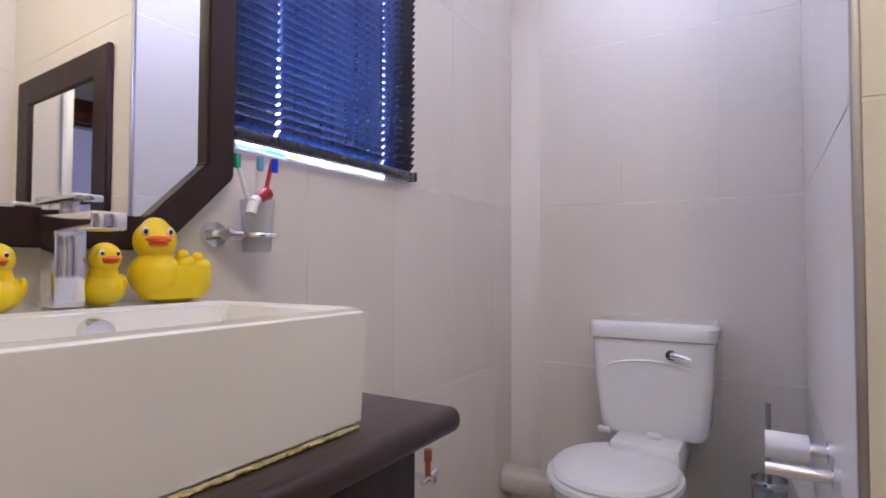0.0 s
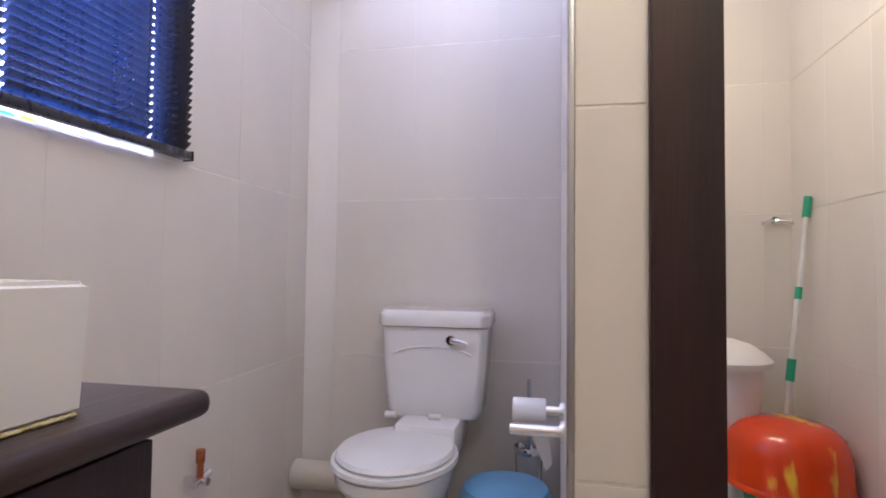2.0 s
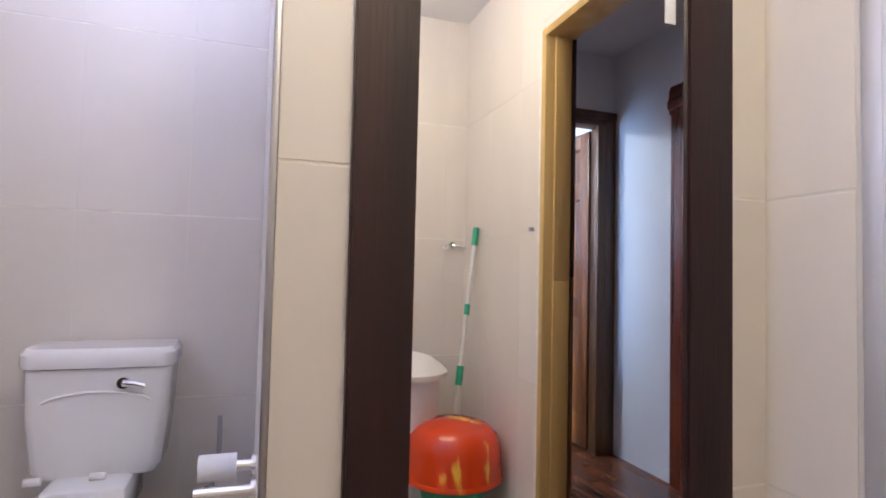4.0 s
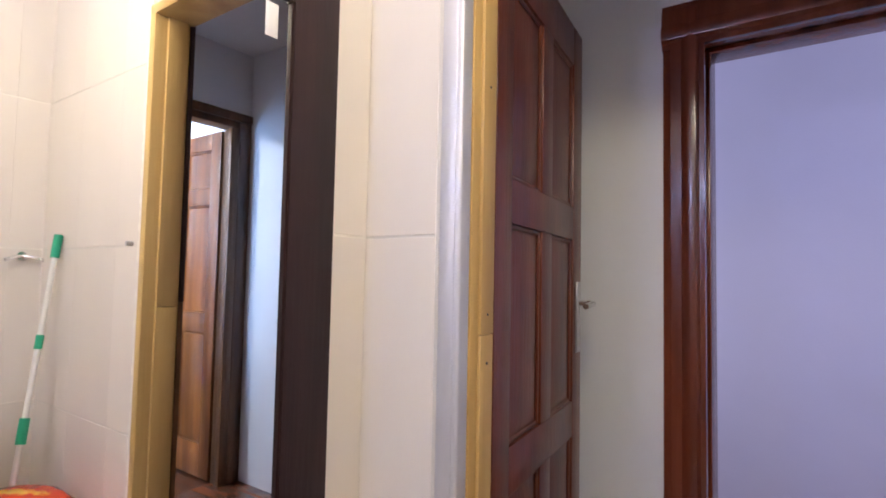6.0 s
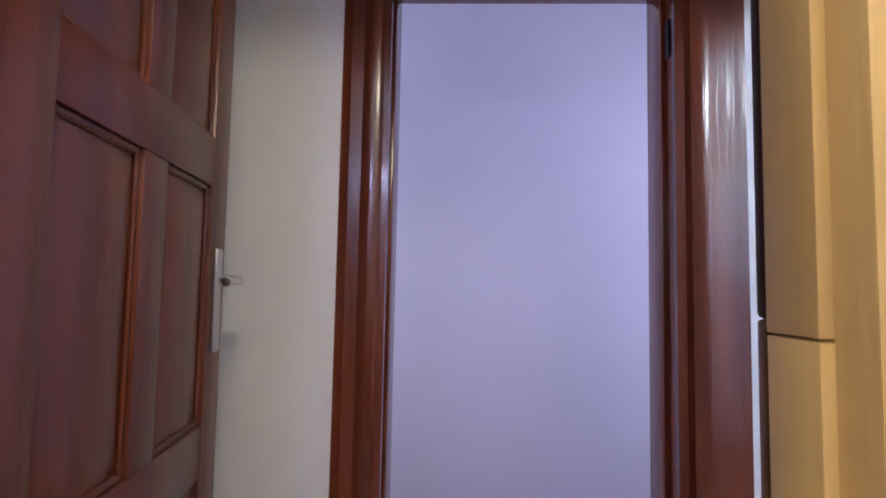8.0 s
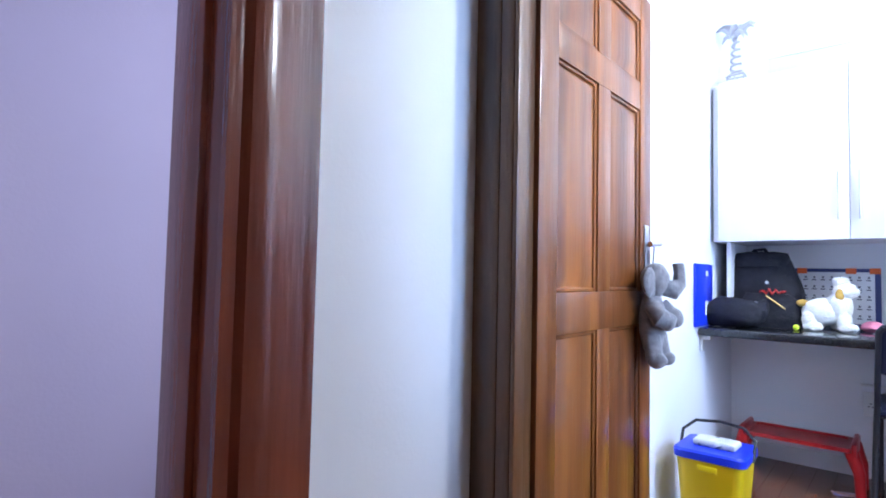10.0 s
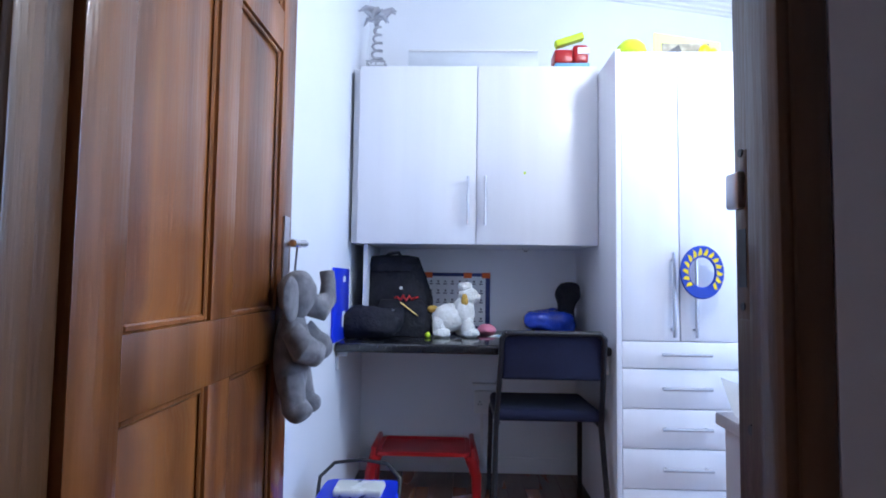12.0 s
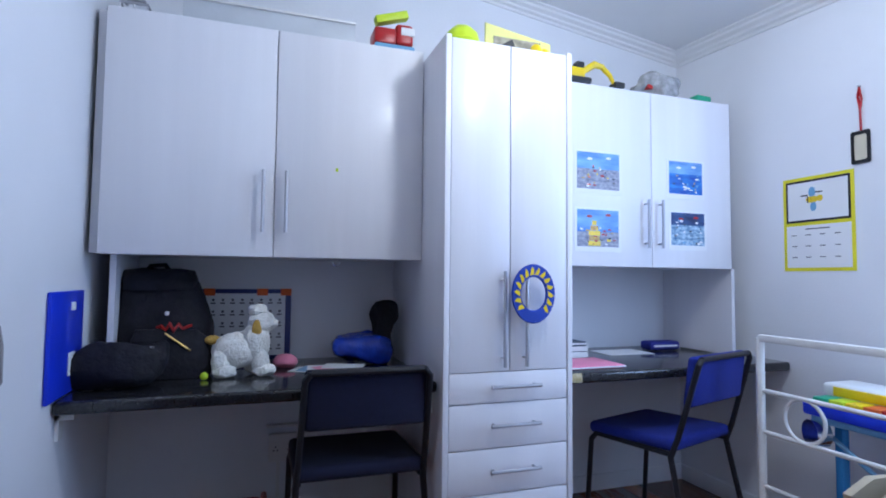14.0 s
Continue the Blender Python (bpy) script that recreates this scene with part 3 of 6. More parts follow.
# blind
bl = thing("venetian_blind", (X0 + 0.02, 0.98, 1.288), "dark venetian blind with lowered slats over the window", "blind")
ya, yb = 0.668, 1.296
part("bottom_rail", B(X0 + 0.012, X0 + 0.040, ya, yb, 1.288, 1.311, 0.004), M_BLIND, bl)
part("end_cap", B(X0 + 0.010, X0 + 0.042, yb, yb + 0.006, 1.286, 1.313, 0.002), M_BLACK, bl)
part("head_rail", B(X0 + 0.008, X0 + 0.046, ya, yb, 2.19, 2.23, 0.003), M_BLIND, bl)
segs = ((ya, 0.788), (0.796, 1.154), (1.162, yb))
bm = bmesh.new()
for a, b in segs:
    for i in range(3):
        x = [-0.011, -0.004, 0.004, 0.011]
        z = [-0.0115, -0.0045, 0.003, 0.0115]
        q = [bm.verts.new((x[i], a, z[i])), bm.verts.new((x[i + 1], a, z[i + 1])), bm.verts.new((x[i + 1], b, z[i + 1])), bm.verts.new((x[i], b, z[i]))]
        bm.faces.new(q)
bmesh.ops.remove_doubles(bm, verts=bm.verts, dist=1e-5)
first = part("slat", bm, M_BLIND, None)
for i in range(44):
    s = first if i == 0 else new("slat", first.data)
    s.parent = bl
    s.location = Vector((X0 + 0.026, 0, 1.324 + 0.0195 * i)) - bl.location
for y in (0.792, 1.158):
    part("cord", C((X0 + 0.026, y, 1.30), (X0 + 0.026, y, 2.2), 0.0012, seg=6), M_CORD, bl)
# window behind it
wi = thing("window_1", (XB - 0.1, 0.955, 1.281), "white framed frosted bathroom window", "window", kind="structure")
part("window_frame", ring_mesh([(WIN[0], WIN[2]), (WIN[1], WIN[2]), (WIN[1], WIN[3]), (WIN[0], WIN[3])], [(WIN[0] + 0.035, WIN[2] + 0.035), (WIN[1] - 0.035, WIN[2] + 0.035), (WIN[1] - 0.035, WIN[3] - 0.035), (WIN[0] + 0.035, WIN[3] - 0.035)], "x", XB - 0.15, XB - 0.11), M_WHMET, wi)
pn = part("pane", B(XB - 0.132, XB - 0.128, WIN[0] + 0.03, WIN[1] - 0.03, WIN[2] + 0.03, WIN[3] - 0.03), M_GLASS, wi)
pn.visible_shadow = False
part("window_sill", B(XB - 0.11, XB - 0.001, WIN[0], WIN[1], WIN[2] - 0.008, WIN[2] + 0.001), M_CERAM, wi)
for nm, y, c, w in (("tube_of_toothpaste", 0.765, M_SKYB, 0.09), ("bottle_lying", 0.85, M_GREEN, 0.06), ("packet", 0.91, M_LIME, 0.04)):
    solo(nm, C((XB - 0.05, y - w / 2, WIN[2] + 0.0135), (XB - 0.05, y + w / 2, WIN[2] + 0.0135), 0.012, 0.008), c, "small coloured toiletry lying on the window sill", "toiletry")

# vanity
va = thing("vanity_cabinet", (-0.68, 0.3, 0), "dark wenge vanity cabinet under the counter", "cabinet")
part("body", B(X0 + 0.001, -0.47, -0.22, 0.69, 0.08, 0.779, 0.002), M_WENGEY, va)
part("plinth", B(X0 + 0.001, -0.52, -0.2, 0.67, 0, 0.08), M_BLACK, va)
for a, b, hy in ((-0.21, 0.232, 0.19), (0.238, 0.68, 0.65)):
    dr = part("door", B(-0.469, -0.452, a, b, 0.1, 0.765, 0.003), M_WENGE, va)
    part("handle", tube(bmesh.new(), [(-0.455, hy, 0.69), (-0.43, hy, 0.69), (-0.43, hy, 0.58), (-0.455, hy, 0.58)], 0.005), M_STEEL, dr)
solo("vanity_counter", B(X0 + 0.001, -0.412, -0.26, 0.758, 0.780, 0.8205, 0.018, 4), M_WENGEY, "dark brown counter slab with rounded edge", "counter")
# vessel basin
bs = thing("vessel_basin", (-0.68, 0.2, 0.8215), "white rectangular ceramic vessel basin on the counter", "basin")
bm = bmesh.new()
o0 = [(-0.894, -0.135), (-0.487, -0.135), (-0.487, 0.585), (-0.894, 0.585)]
rows_b = [([(-0.892, -0.135), (-0.48, -0.135), (-0.48, 0.592), (-0.892, 0.592)], 0.8215), ([(-0.896, -0.14), (-0.474, -0.14), (-0.474, 0.597), (-0.896, 0.597)], 0.984), ([(-0.76, -0.122), (-0.49, -0.122), (-0.49, 0.58), (-0.76, 0.58)], 0.984), ([(-0.735, -0.07), (-0.52, -0.07), (-0.52, 0.53), (-0.735, 0.53)], 0.875)]
vv = [[bm.verts.new((x, y, z)) for x, y in ps] for ps, z in rows_b]
for a, b in zip(vv, vv[1:]):
    for i in range(4):
        bm.faces.new((a[i], a[(i + 1) % 4], b[(i + 1) % 4], b[i]))
bm.faces.new(vv[0][::-1])
bm.faces.new(vv[-1])
bmesh.ops.bevel(bm, geom=bm.edges[:], offset=0.007, segments=3, affect="EDGES")
part("bowl", bm, M_CERAM, bs)
part("overflow_cover", C((-0.757, 0.372, 0.953), (-0.738, 0.372, 0.950), 0.021), M_CHROME, bs, "round chrome overflow cover")
bm = bmesh.new()
for i in range(60):
    y = -0.13 + 0.0119 * i
    ball(bm, (-0.4775 + 0.001 * math.sin(i * 2.3), y, 0.823), (0.005 + 0.002 * math.sin(i * 1.7), 0.008, 0.003), 8)
tagged(part("sealant", bm, M_ADH, bs, "yellowed uneven sealant bead"), kind="stuff")
# tap
tp = thing("basin_tap", (-0.80, 0.36, 0.985), "square chrome mixer tap on the basin rim", "tap")
part("body", B(-0.825, -0.785, 0.338, 0.378, 0.985, 1.10, 0.004), M_CHROME, tp)
part("spout", B(-0.83, -0.69, 0.336, 0.380, 1.085, 1.108, 0.004), M_CHROME, tp)
part("lever", B(-0.85, -0.74, 0.340, 0.376, 1.123, 1.133, 0.003), M_CHROME, tp)
part("neck", B(-0.822, -0.79, 0.345, 0.371, 1.107, 1.124, 0.002), M_CHROME, tp)


def duck(c, s, turn, label):
    """A bath duck as one mesh: body, head, bill and eyes."""
    bm = bmesh.new()
    ball(bm, (0, 0, 0.33), (0.5, 0.40, 0.33), 24)
    ball(bm, (-0.40, 0, 0.50), (0.20, 0.17, 0.14), 14)
    ball(bm, (0.20, 0, 0.88), (0.27, 0.26, 0.27), 20)
    cyl(bm, (0.14, 0, 0.5), (0.18, 0, 0.75), 0.27, 0.2, 18)
    for y in (-1, 1):
        ball(bm, (-0.05, 0.36 * y, 0.42), (0.26, 0.08, 0.16), 14)
        ball(bm, (0.39, 0.12 * y, 0.95), (0.055, 0.05, 0.06), 10, 2)
        ball(bm, (0.43, 0.125 * y, 0.95), (0.03, 0.03, 0.035), 8, 3)
    ball(bm, (0.48, 0, 0.86), (0.15, 0.16, 0.045), 14, 1)
    ball(bm, (0.46, 0, 0.80), (0.12, 0.13, 0.03), 14, 1)
    for v in bm.verts:
        if v.co.z < 0.03:
            v.co.z = 0.03
        v.co.z -= 0.03
    bmesh.ops.transform(bm, matrix=pose(*c, 0, 0, turn) @ Matrix.Scale(s, 4), verts=bm.verts)
    return solo("rubber_duck", bm, [M_YEL, M_ORANGE, M_PAPER, M_BLACK], label, "rubber duck", "ducks on the basin")


duck((-0.80, 0.282, 0.985), 0.074, -18, "small yellow rubber duck on the basin rim")
duck((-0.81, 0.407, 0.985), 0.079, -6, "medium yellow rubber duck beside the tap")


def mother_duck(c, s, turn, head):
    """A boat-shaped bath duck whose head looks sideways, with ducklings in its hollow back."""
    bm = bmesh.new()
    prof = [(0.30, 0.03), (0.52, 0.08), (0.62, 0.25), (0.63, 0.42), (0.58, 0.55), (0.52, 0.56), (0.48, 0.46), (0.2, 0.42)]
    lathe(bm, (0, 0, 0), prof, 36, 1.0, 0.66)
    ball(bm, (0.36, 0, 0.42), (0.32, 0.36, 0.34), 24)
    cyl(bm, (0.32, 0, 0.5), (0.36, 0, 0.8), 0.27, 0.20, 20)
    hm = pose(0.36, 0, 0.90, 0, 0, head)
    hd = bmesh.new()
    ball(hd, (0, 0, 0), (0.29, 0.29, 0.29), 22)
    ball(hd, (-0.02, 0, 0.14), (0.2, 0.2, 0.2), 16)
    for y in (-1, 1):
        ball(hd, (0.22, 0.15 * y, 0.12), (0.055, 0.05, 0.06), 10, 2)
        ball(hd, (0.262, 0.155 * y, 0.12), (0.025, 0.03, 0.035), 8, 3)
    ball(hd, (0.29, 0, 0.015), (0.15, 0.17, 0.05), 16, 1)
    ball(hd, (0.27, 0, -0.055), (0.12, 0.13, 0.035), 14, 1)
    bmesh.ops.transform(hd, matrix=hm, verts=hd.verts)
    tmp = bpy.data.meshes.new("head")
    hd.to_mesh(tmp)
    hd.free()
    bm.from_mesh(tmp)
    bpy.data.meshes.remove(tmp)
    for x, y, z in ((-0.12, 0.1, 0.58), (-0.32, -0.12, 0.56), (-0.36, 0.16, 0.54)):
        ball(bm, (x, y, z), (0.17, 0.14, 0.12), 14)
        ball(bm, (x + 0.06, y, z + 0.13), (0.09, 0.085, 0.085), 12)
    bmesh.ops.transform(bm, matrix=pose(*c, 0, 0, turn) @ Matrix.Scale(s, 4) @ Matrix.Translation((0, 0, -0.03)), verts=bm.verts)
    return solo("rubber_duck", bm, [M_YEL, M_ORANGE, M_PAPER, M_BLACK], "large yellow rubber duck carrying ducklings in its back", "rubber duck", "ducks on the basin")


mother_duck((-0.815, 0.522, 0.985), 0.108, -76, 54)

# toothbrush holder
th = thing("toothbrush_holder", (X0, 0.655, 1.10), "chrome wall bracket with frosted tumbler", "toothbrush holder")
part("rosette", C((X0, 0.655, 1.10), (X0 + 0.016, 0.655, 1.10), 0.024), M_CHROME, th)
bm = bmesh.new()
tube(bm, [(X0 + 0.012, 0.655, 1.10), (X0 + 0.05, 0.66, 1.10), (X0 + 0.055, 0.682, 1.10)], 0.009)
bm2 = [(X0 + 0.055 + 0.036 * math.cos(a), 0.718 + 0.036 * math.sin(a), 1.10) for a in [math.pi * 2 * k / 24 for k in range(25)]]
tube(bm, bm2, 0.005, 8)
part("ring", bm, M_CHROME, th)
lathe_c = (X0 + 0.055, 0.718, 1.068)
part("tumbler", lathe(bmesh.new(), lathe_c, [(0.026, 0), (0.033, 0.10), (0.030, 0.10), (0.024, 0.005)], 28), mat("frosted_tumbler", (0.85, 0.88, 0.88), 0.35, trans=0.75, bump=0.02), th, "frosted glass tumbler")
for k, (dx, dy, c1, c2) in enumerate(((-0.012, -0.045, M_PLASTW, M_GREEN), (0.004, -0.004, M_PLASTW, M_SKYB), (0.006, 0.03, M_RED, M_BLUE))):
    x, y, z = lathe_c
    tb = thing("toothbrush", (x, y, z + 0.008), "toothbrush standing in the tumbler", "toothbrush", "toothbrushes in the tumbler")
    a, b = Vector((x - dx * 0.3, y - dy * 0.2, z + 0.008)), Vector((x + dx, y + dy, z + 0.185))
    part("stem", tube(bmesh.new(), [a, a.lerp(b, 0.5), b], [0.006, 0.005, 0.004], 8), c1, tb)
    part("bristles", B(b.x + 0.002, b.x + 0.012, b.y - 0.006, b.y + 0.006, b.z - 0.026, b.z + 0.002, 0.002), c2, tb)
tpst = thing("toothpaste_tube", (X0 + 0.085, 0.70, 1.16), "white and red toothpaste tube leaning in the tumbler", "toothpaste")
part("tube", tube(bmesh.new(), [(X0 + 0.075, 0.725, 1.182), (X0 + 0.088, 0.688, 1.166)], [0.012, 0.010], 14), M_RED, tpst)
part("sleeve", tube(bmesh.new(), [(X0 + 0.088, 0.688, 1.166), (X0 + 0.092, 0.677, 1.158)], [0.0102, 0.010], 14), M_PLASTW, tpst)
part("cap", C((X0 + 0.092, 0.677, 1.158), (X0 + 0.096, 0.668, 1.136), 0.010), M_PLASTW, tpst)

# toilet
to = thing("toilet", (-0.36, 1.8, 0), "white close-coupled ceramic toilet with closed lid", "toilet")
bm = bmesh.new()
cx = -0.335


def loft(bm, loops, mi=0):
    vv = [[bm.verts.new(p) for p in L] for L in loops]
    n = len(vv[0])
    for a, b in zip(vv, vv[1:]):
        for i in range(n):
            bm.faces.new((a[i], a[(i + 1) % n], b[(i + 1) % n], b[i])).material_index = mi
    bm.faces.new(vv[0][::-1]).material_index = mi
    bm.faces.new(vv[-1]).material_index = mi
    return bm


def rrect(cx, cy, w, d, r, z, n=5, bow=0.0):
    out = []
    for sx, sy, a0 in ((1, 1, 0), (-1, 1, 90), (-1, -1, 180), (1, -1, 270)):
        for k in range(n):
            a = radians(a0 + 90 * k / (n - 1))
            x, y = cx + sx * (w / 2 - r) + r * math.cos(a), cy + sy * (d / 2 - r) + r * math.sin(a)
            if sy < 0:
                y -= bow * (1 - ((x - cx) / (w / 2)) ** 2)
            out.append((x, y, z))
    return out


loft(bm, [rrect(cx, 2.005, 0.315, 0.17, 0.03, 0.475, bow=0.01), rrect(cx, 2.002, 0.345, 0.18, 0.03, 0.50, bow=0.01), rrect(cx, 1.995, 0.375, 0.19, 0.03, 0.66, bow=0.012), rrect(cx, 1.995, 0.388, 0.19, 0.03, 0.795, bow=0.012)])
ci = part("cistern", bm, M_CERAM, to)
bm = loft(bmesh.new(), [rrect(cx, 1.992, 0.40, 0.205, 0.035, 0.799, bow=0.014), rrect(cx, 1.992, 0.408, 0.21, 0.035, 0.81, bow=0.014), rrect(cx, 1.992, 0.408, 0.21, 0.035, 0.84, bow=0.014), rrect(cx, 1.992, 0.385, 0.19, 0.03, 0.856, bow=0.012)])
part("cistern_lid", bm, M_CERAM, to)
bm = bmesh.new()
tube(bm, [(cx - 0.14 + 0.28 * k / 16, 1.894, 0.70 + 0.028 * math.sin(math.pi * k / 16) ** 0.6) for k in range(17)], 0.004, 6)
part("relief_line", bm, M_CERAM, to)
bm = C((-0.265, 1.90, 0.755), (-0.265, 1.872, 0.755), 0.017)
tube(bm, [(-0.265, 1.874, 0.755), (-0.235, 1.868, 0.753), (-0.205, 1.868, 0.745)], [0.011, 0.010, 0.008], 12)
part("flush_lever", bm, M_CHROME, to, "chrome flush lever")


def oval(cx, cy, w, d, z, back=0.0, n=28):
    out = []
    for k in range(n):
        a = 2 * math.pi * k / n
        y = d / 2 * math.sin(a)
        if y > 0:
            y *= 1 - back
        out.append((cx + w / 2 * math.cos(a), cy + y, z))
    return out


bx = -0.40
bm = loft(bmesh.new(), [oval(bx + 0.03, 1.80, 0.24, 0.46, 0.0), oval(bx + 0.03, 1.80, 0.20, 0.44, 0.14), oval(bx + 0.01, 1.74, 0.28, 0.46, 0.28), oval(bx, 1.68, 0.365, 0.46, 0.37), oval(bx, 1.68, 0.37, 0.46, 0.40)])
box(bm, cx - 0.115, cx + 0.105, 1.80, 2.07, 0.36, 0.478, 0.02)
part("bowl", bm, M_CERAM, to)
part("seat", loft(bmesh.new(), [oval(bx, 1.68, 0.375, 0.455, 0.402), oval(bx, 1.68, 0.395, 0.47, 0.41), oval(bx, 1.68, 0.39, 0.465, 0.424)]), M_PLASTW, to)
part("seat_cover", loft(bmesh.new(), [oval(bx, 1.685, 0.365, 0.44, 0.427), oval(bx, 1.685, 0.37, 0.445, 0.433), oval(bx, 1.685, 0.355, 0.43, 0.444), oval(bx, 1.685, 0.26, 0.33, 0.451), oval(bx, 1.685, 0.1, 0.12, 0.454)]), M_PLASTW, to)
for s in (-1, 1):
    part("hinge", C((bx + s * 0.08 - 0.02, 1.88, 0.487), (bx + s * 0.08 + 0.02, 1.88, 0.487), 0.011), M_PLASTW, to)
solo("waste_pipe", cyl(C((-0.90, 2.0, 0.20), (-0.45, 2.0, 0.20), 0.055, seg=24), (-0.62, 2.0, 0.20), (-0.57, 2.0, 0.20), 0.064, seg=24), mat("cream_pipe_plastic", (0.58, 0.53, 0.45), 0.4), "thick cream plastic waste pipe behind the toilet", "pipe")
vl = thing("stop_valve", (X0, 1.36, 0.44), "small chrome stop valve with copper top", "valve")
part("body", cyl(C((X0, 1.36, 0.415), (X0 + 0.07, 1.36, 0.415), 0.011), (X0 + 0.045, 1.33, 0.41), (X0 + 0.045, 1.40, 0.425), 0.010), M_CHROME, vl)
part("spindle", cyl(C((X0 + 0.045, 1.36, 0.42), (X0 + 0.045, 1.36, 0.465), 0.009), (X0 + 0.045, 1.36, 0.465), (X0 + 0.045, 1.36, 0.50), 0.012), mat("tarnished_copper", (0.36, 0.11, 0.045), 0.4, 0.6, 0.3, 40), vl)
# boxed corner pipe
bm = bmesh.new()
prism(bm, [(X0, YT - T), (X0, YT - 0.05), (X0 + 0.012, YT - 0.046), (X0 + 0.04, YT - 0.034), (-0.815, YT - 0.012), (-0.80, YT - T)], "z", 0, H - 0.001)
solo("pipe_casing", bm, M_TILE, "slim rounded cream casing in the wall corner", "casing", kind="structure")
# toilet brush
br = thing("toilet_brush", (0.0, 1.98, 0.2), "toilet brush in a glass holder with chrome rim", "toilet brush")
part("holder", lathe(bmesh.new(), (0.0, 1.98, 0.26), [(0.045, 0), (0.05, 0.12), (0.046, 0.12), (0.042, 0.005)], 24), M_GLASS, br)
part("rim", lathe(bmesh.new(), (0.0, 1.98, 0.36), [(0.052, 0), (0.054, 0.012), (0.05, 0.022), (0.047, 0.0)], 24, close=False), M_CHROME, br)
part("bracket", B(-0.012, 0.012, 2.02, YT - T, 0.355, 0.38, 0.003), M_CHROME, br)
part("brush_head", C((0.0, 1.98, 0.275), (0.0, 1.98, 0.36), 0.03), M_PLASTW, br)
part("stick", C((0.0, 1.98, 0.36), (0.0, 1.98, 0.615), 0.007), M_STEEL, br)
solo("upturned_tub", lathe(bmesh.new(), (-0.06, 1.74, 0.0), [(0.165, 0), (0.17, 0.012), (0.155, 0.03), (0.145, 0.30), (0.13, 0.328), (0.10, 0.337), (0.02, 0.34)], 36), M_SKYB, "pale blue plastic tub upturned on the floor", "tub")
# paper holder
ph = thing("toilet_paper_holder", (XP, 1.25, 0.69), "chrome double-bar paper holder with a thin roll", "paper holder")
for y, z in ((1.21, 0.66), (1.30, 0.68)):
    bm = C((XP, y, z), (XP - 0.01, y, z), 0.022)
    cyl(bm, (XP, y, z), (XP - 0.115, y, z), 0.0125)
    part("bar", bm, M_CHROME, ph)
pr = thing("toilet_paper_roll", (XP - 0.07, 1.30, 0.68), "nearly used white toilet paper roll", "toilet paper")
bm = lathe(bmesh.new(), (0, 0, -0.04), [(0.013, 0), (0.027, 0), (0.027, 0.075), (0.013, 0.075)], 28, close=False)
bmesh.ops.transform(bm, matrix=Matrix.Translation((XP - 0.075, 1.30, 0.68)) @ pose(0, 0, 0, 0, 90, 0), verts=bm.verts)
part("roll", bm, M_PAPER, pr)
bm = bmesh.new()
loops = [[(XP - 0.10 + 0.012 * k, 1.332 - 0.004 * math.sin(k), 0.68 - 0.03 * k), (XP - 0.045 + 0.004 * k, 1.332, 0.68 - 0.026 * k)] for k in range(6)]
for a, b in zip(loops, loops[1:]):
    bm.faces.new([bm.verts.new(p) for p in (a[0], a[1], b[1], b[0])])
bmesh.ops.remove_doubles(bm, verts=bm.verts, dist=1e-5)
bmesh.ops.solidify(bm, geom=bm.faces[:], thickness=0.001)
part("loose_sheet", bm, M_PAPER, pr)

# back corner of the bathroom
bn = thing("pedal_bin", (0.78, -0.62, 0), "white plastic bin with domed lid", "bin")
part("body", lathe(bmesh.new(), (0.78, -0.62, 0), [(0.115, 0), (0.12, 0.01), (0.155, 0.625), (0.15, 0.625), (0.11, 0.02)], 36), M_PLASTW, bn)
part("lid", lathe(bmesh.new(), (0.78, -0.62, 0.612), [(0.162, 0), (0.186, 0.003), (0.19, 0.03), (0.178, 0.042), (0.155, 0.062), (0.11, 0.092), (0.05, 0.11), (0.01, 0.113)], 36), M_PLASTW, bn)
solo("green_bucket", lathe(bmesh.new(), (0.955, -0.45, 0), [(0.12, 0), (0.15, 0.18), (0.156, 0.18), (0.15, 0.195), (0.142, 0.19), (0.115, 0.01)], 32), M_GREEN, "green plastic bucket under an upturned tub", "bucket")
bm = bmesh.new()
prof = [(0.215, 0.195), (0.224, 0.20), (0.222, 0.215), (0.218, 0.22), (0.212, 0.33), (0.195, 0.385), (0.16, 0.42), (0.13, 0.432), (0.08, 0.438), (0.07, 0.444), (0.01, 0.446)]
lathe(bm, (0.955, -0.45, 0), prof, 64)
for v in bm.verts:
    r = math.hypot(v.co.x - 0.955, v.co.y + 0.45)
    if r > 0.05 and v.co.z > 0.23:
        a = math.atan2(v.co.y + 0.45, v.co.x - 0.955)
        k = 1 - 0.02 * max(0, math.cos(a * 9)) ** 2
        v.co.x, v.co.y = 0.955 + (v.co.x - 0.955) * k, -0.45 + (v.co.y + 0.45) * k
solo("plastic_tub", bm, M_TUB, "marbled orange and yellow plastic tub turned upside down", "tub")
mp = thing("mop", (1.02, -0.72, 0), "mop with a pale pole and green grips leaning in the corner", "mop")
a, b = Vector((0.97, -0.58, 0.03)), Vector((1.164, -0.735, 1.335))
part("pole", C(a, b, 0.0105), M_WHMET, mp)
for p, q, r in ((0.93, 1.0, 0.016), (0.66, 0.70, 0.014), (0.40, 0.47, 0.017)):
    part("grip", C(a.lerp(b, p), a.lerp(b, q), r), M_GREEN, mp)
part("head", ball(bmesh.new(), (0.97, -0.58, 0.05), (0.08, 0.07, 0.05)), M_PAPERC, mp)
hk = thing("wall_hook", (1.105, YB + T, 1.25), "double chrome robe hook on tiles", "hook")
bm = C((1.105, YB + T, 1.25), (1.105, YB + T + 0.012, 1.25), 0.018)
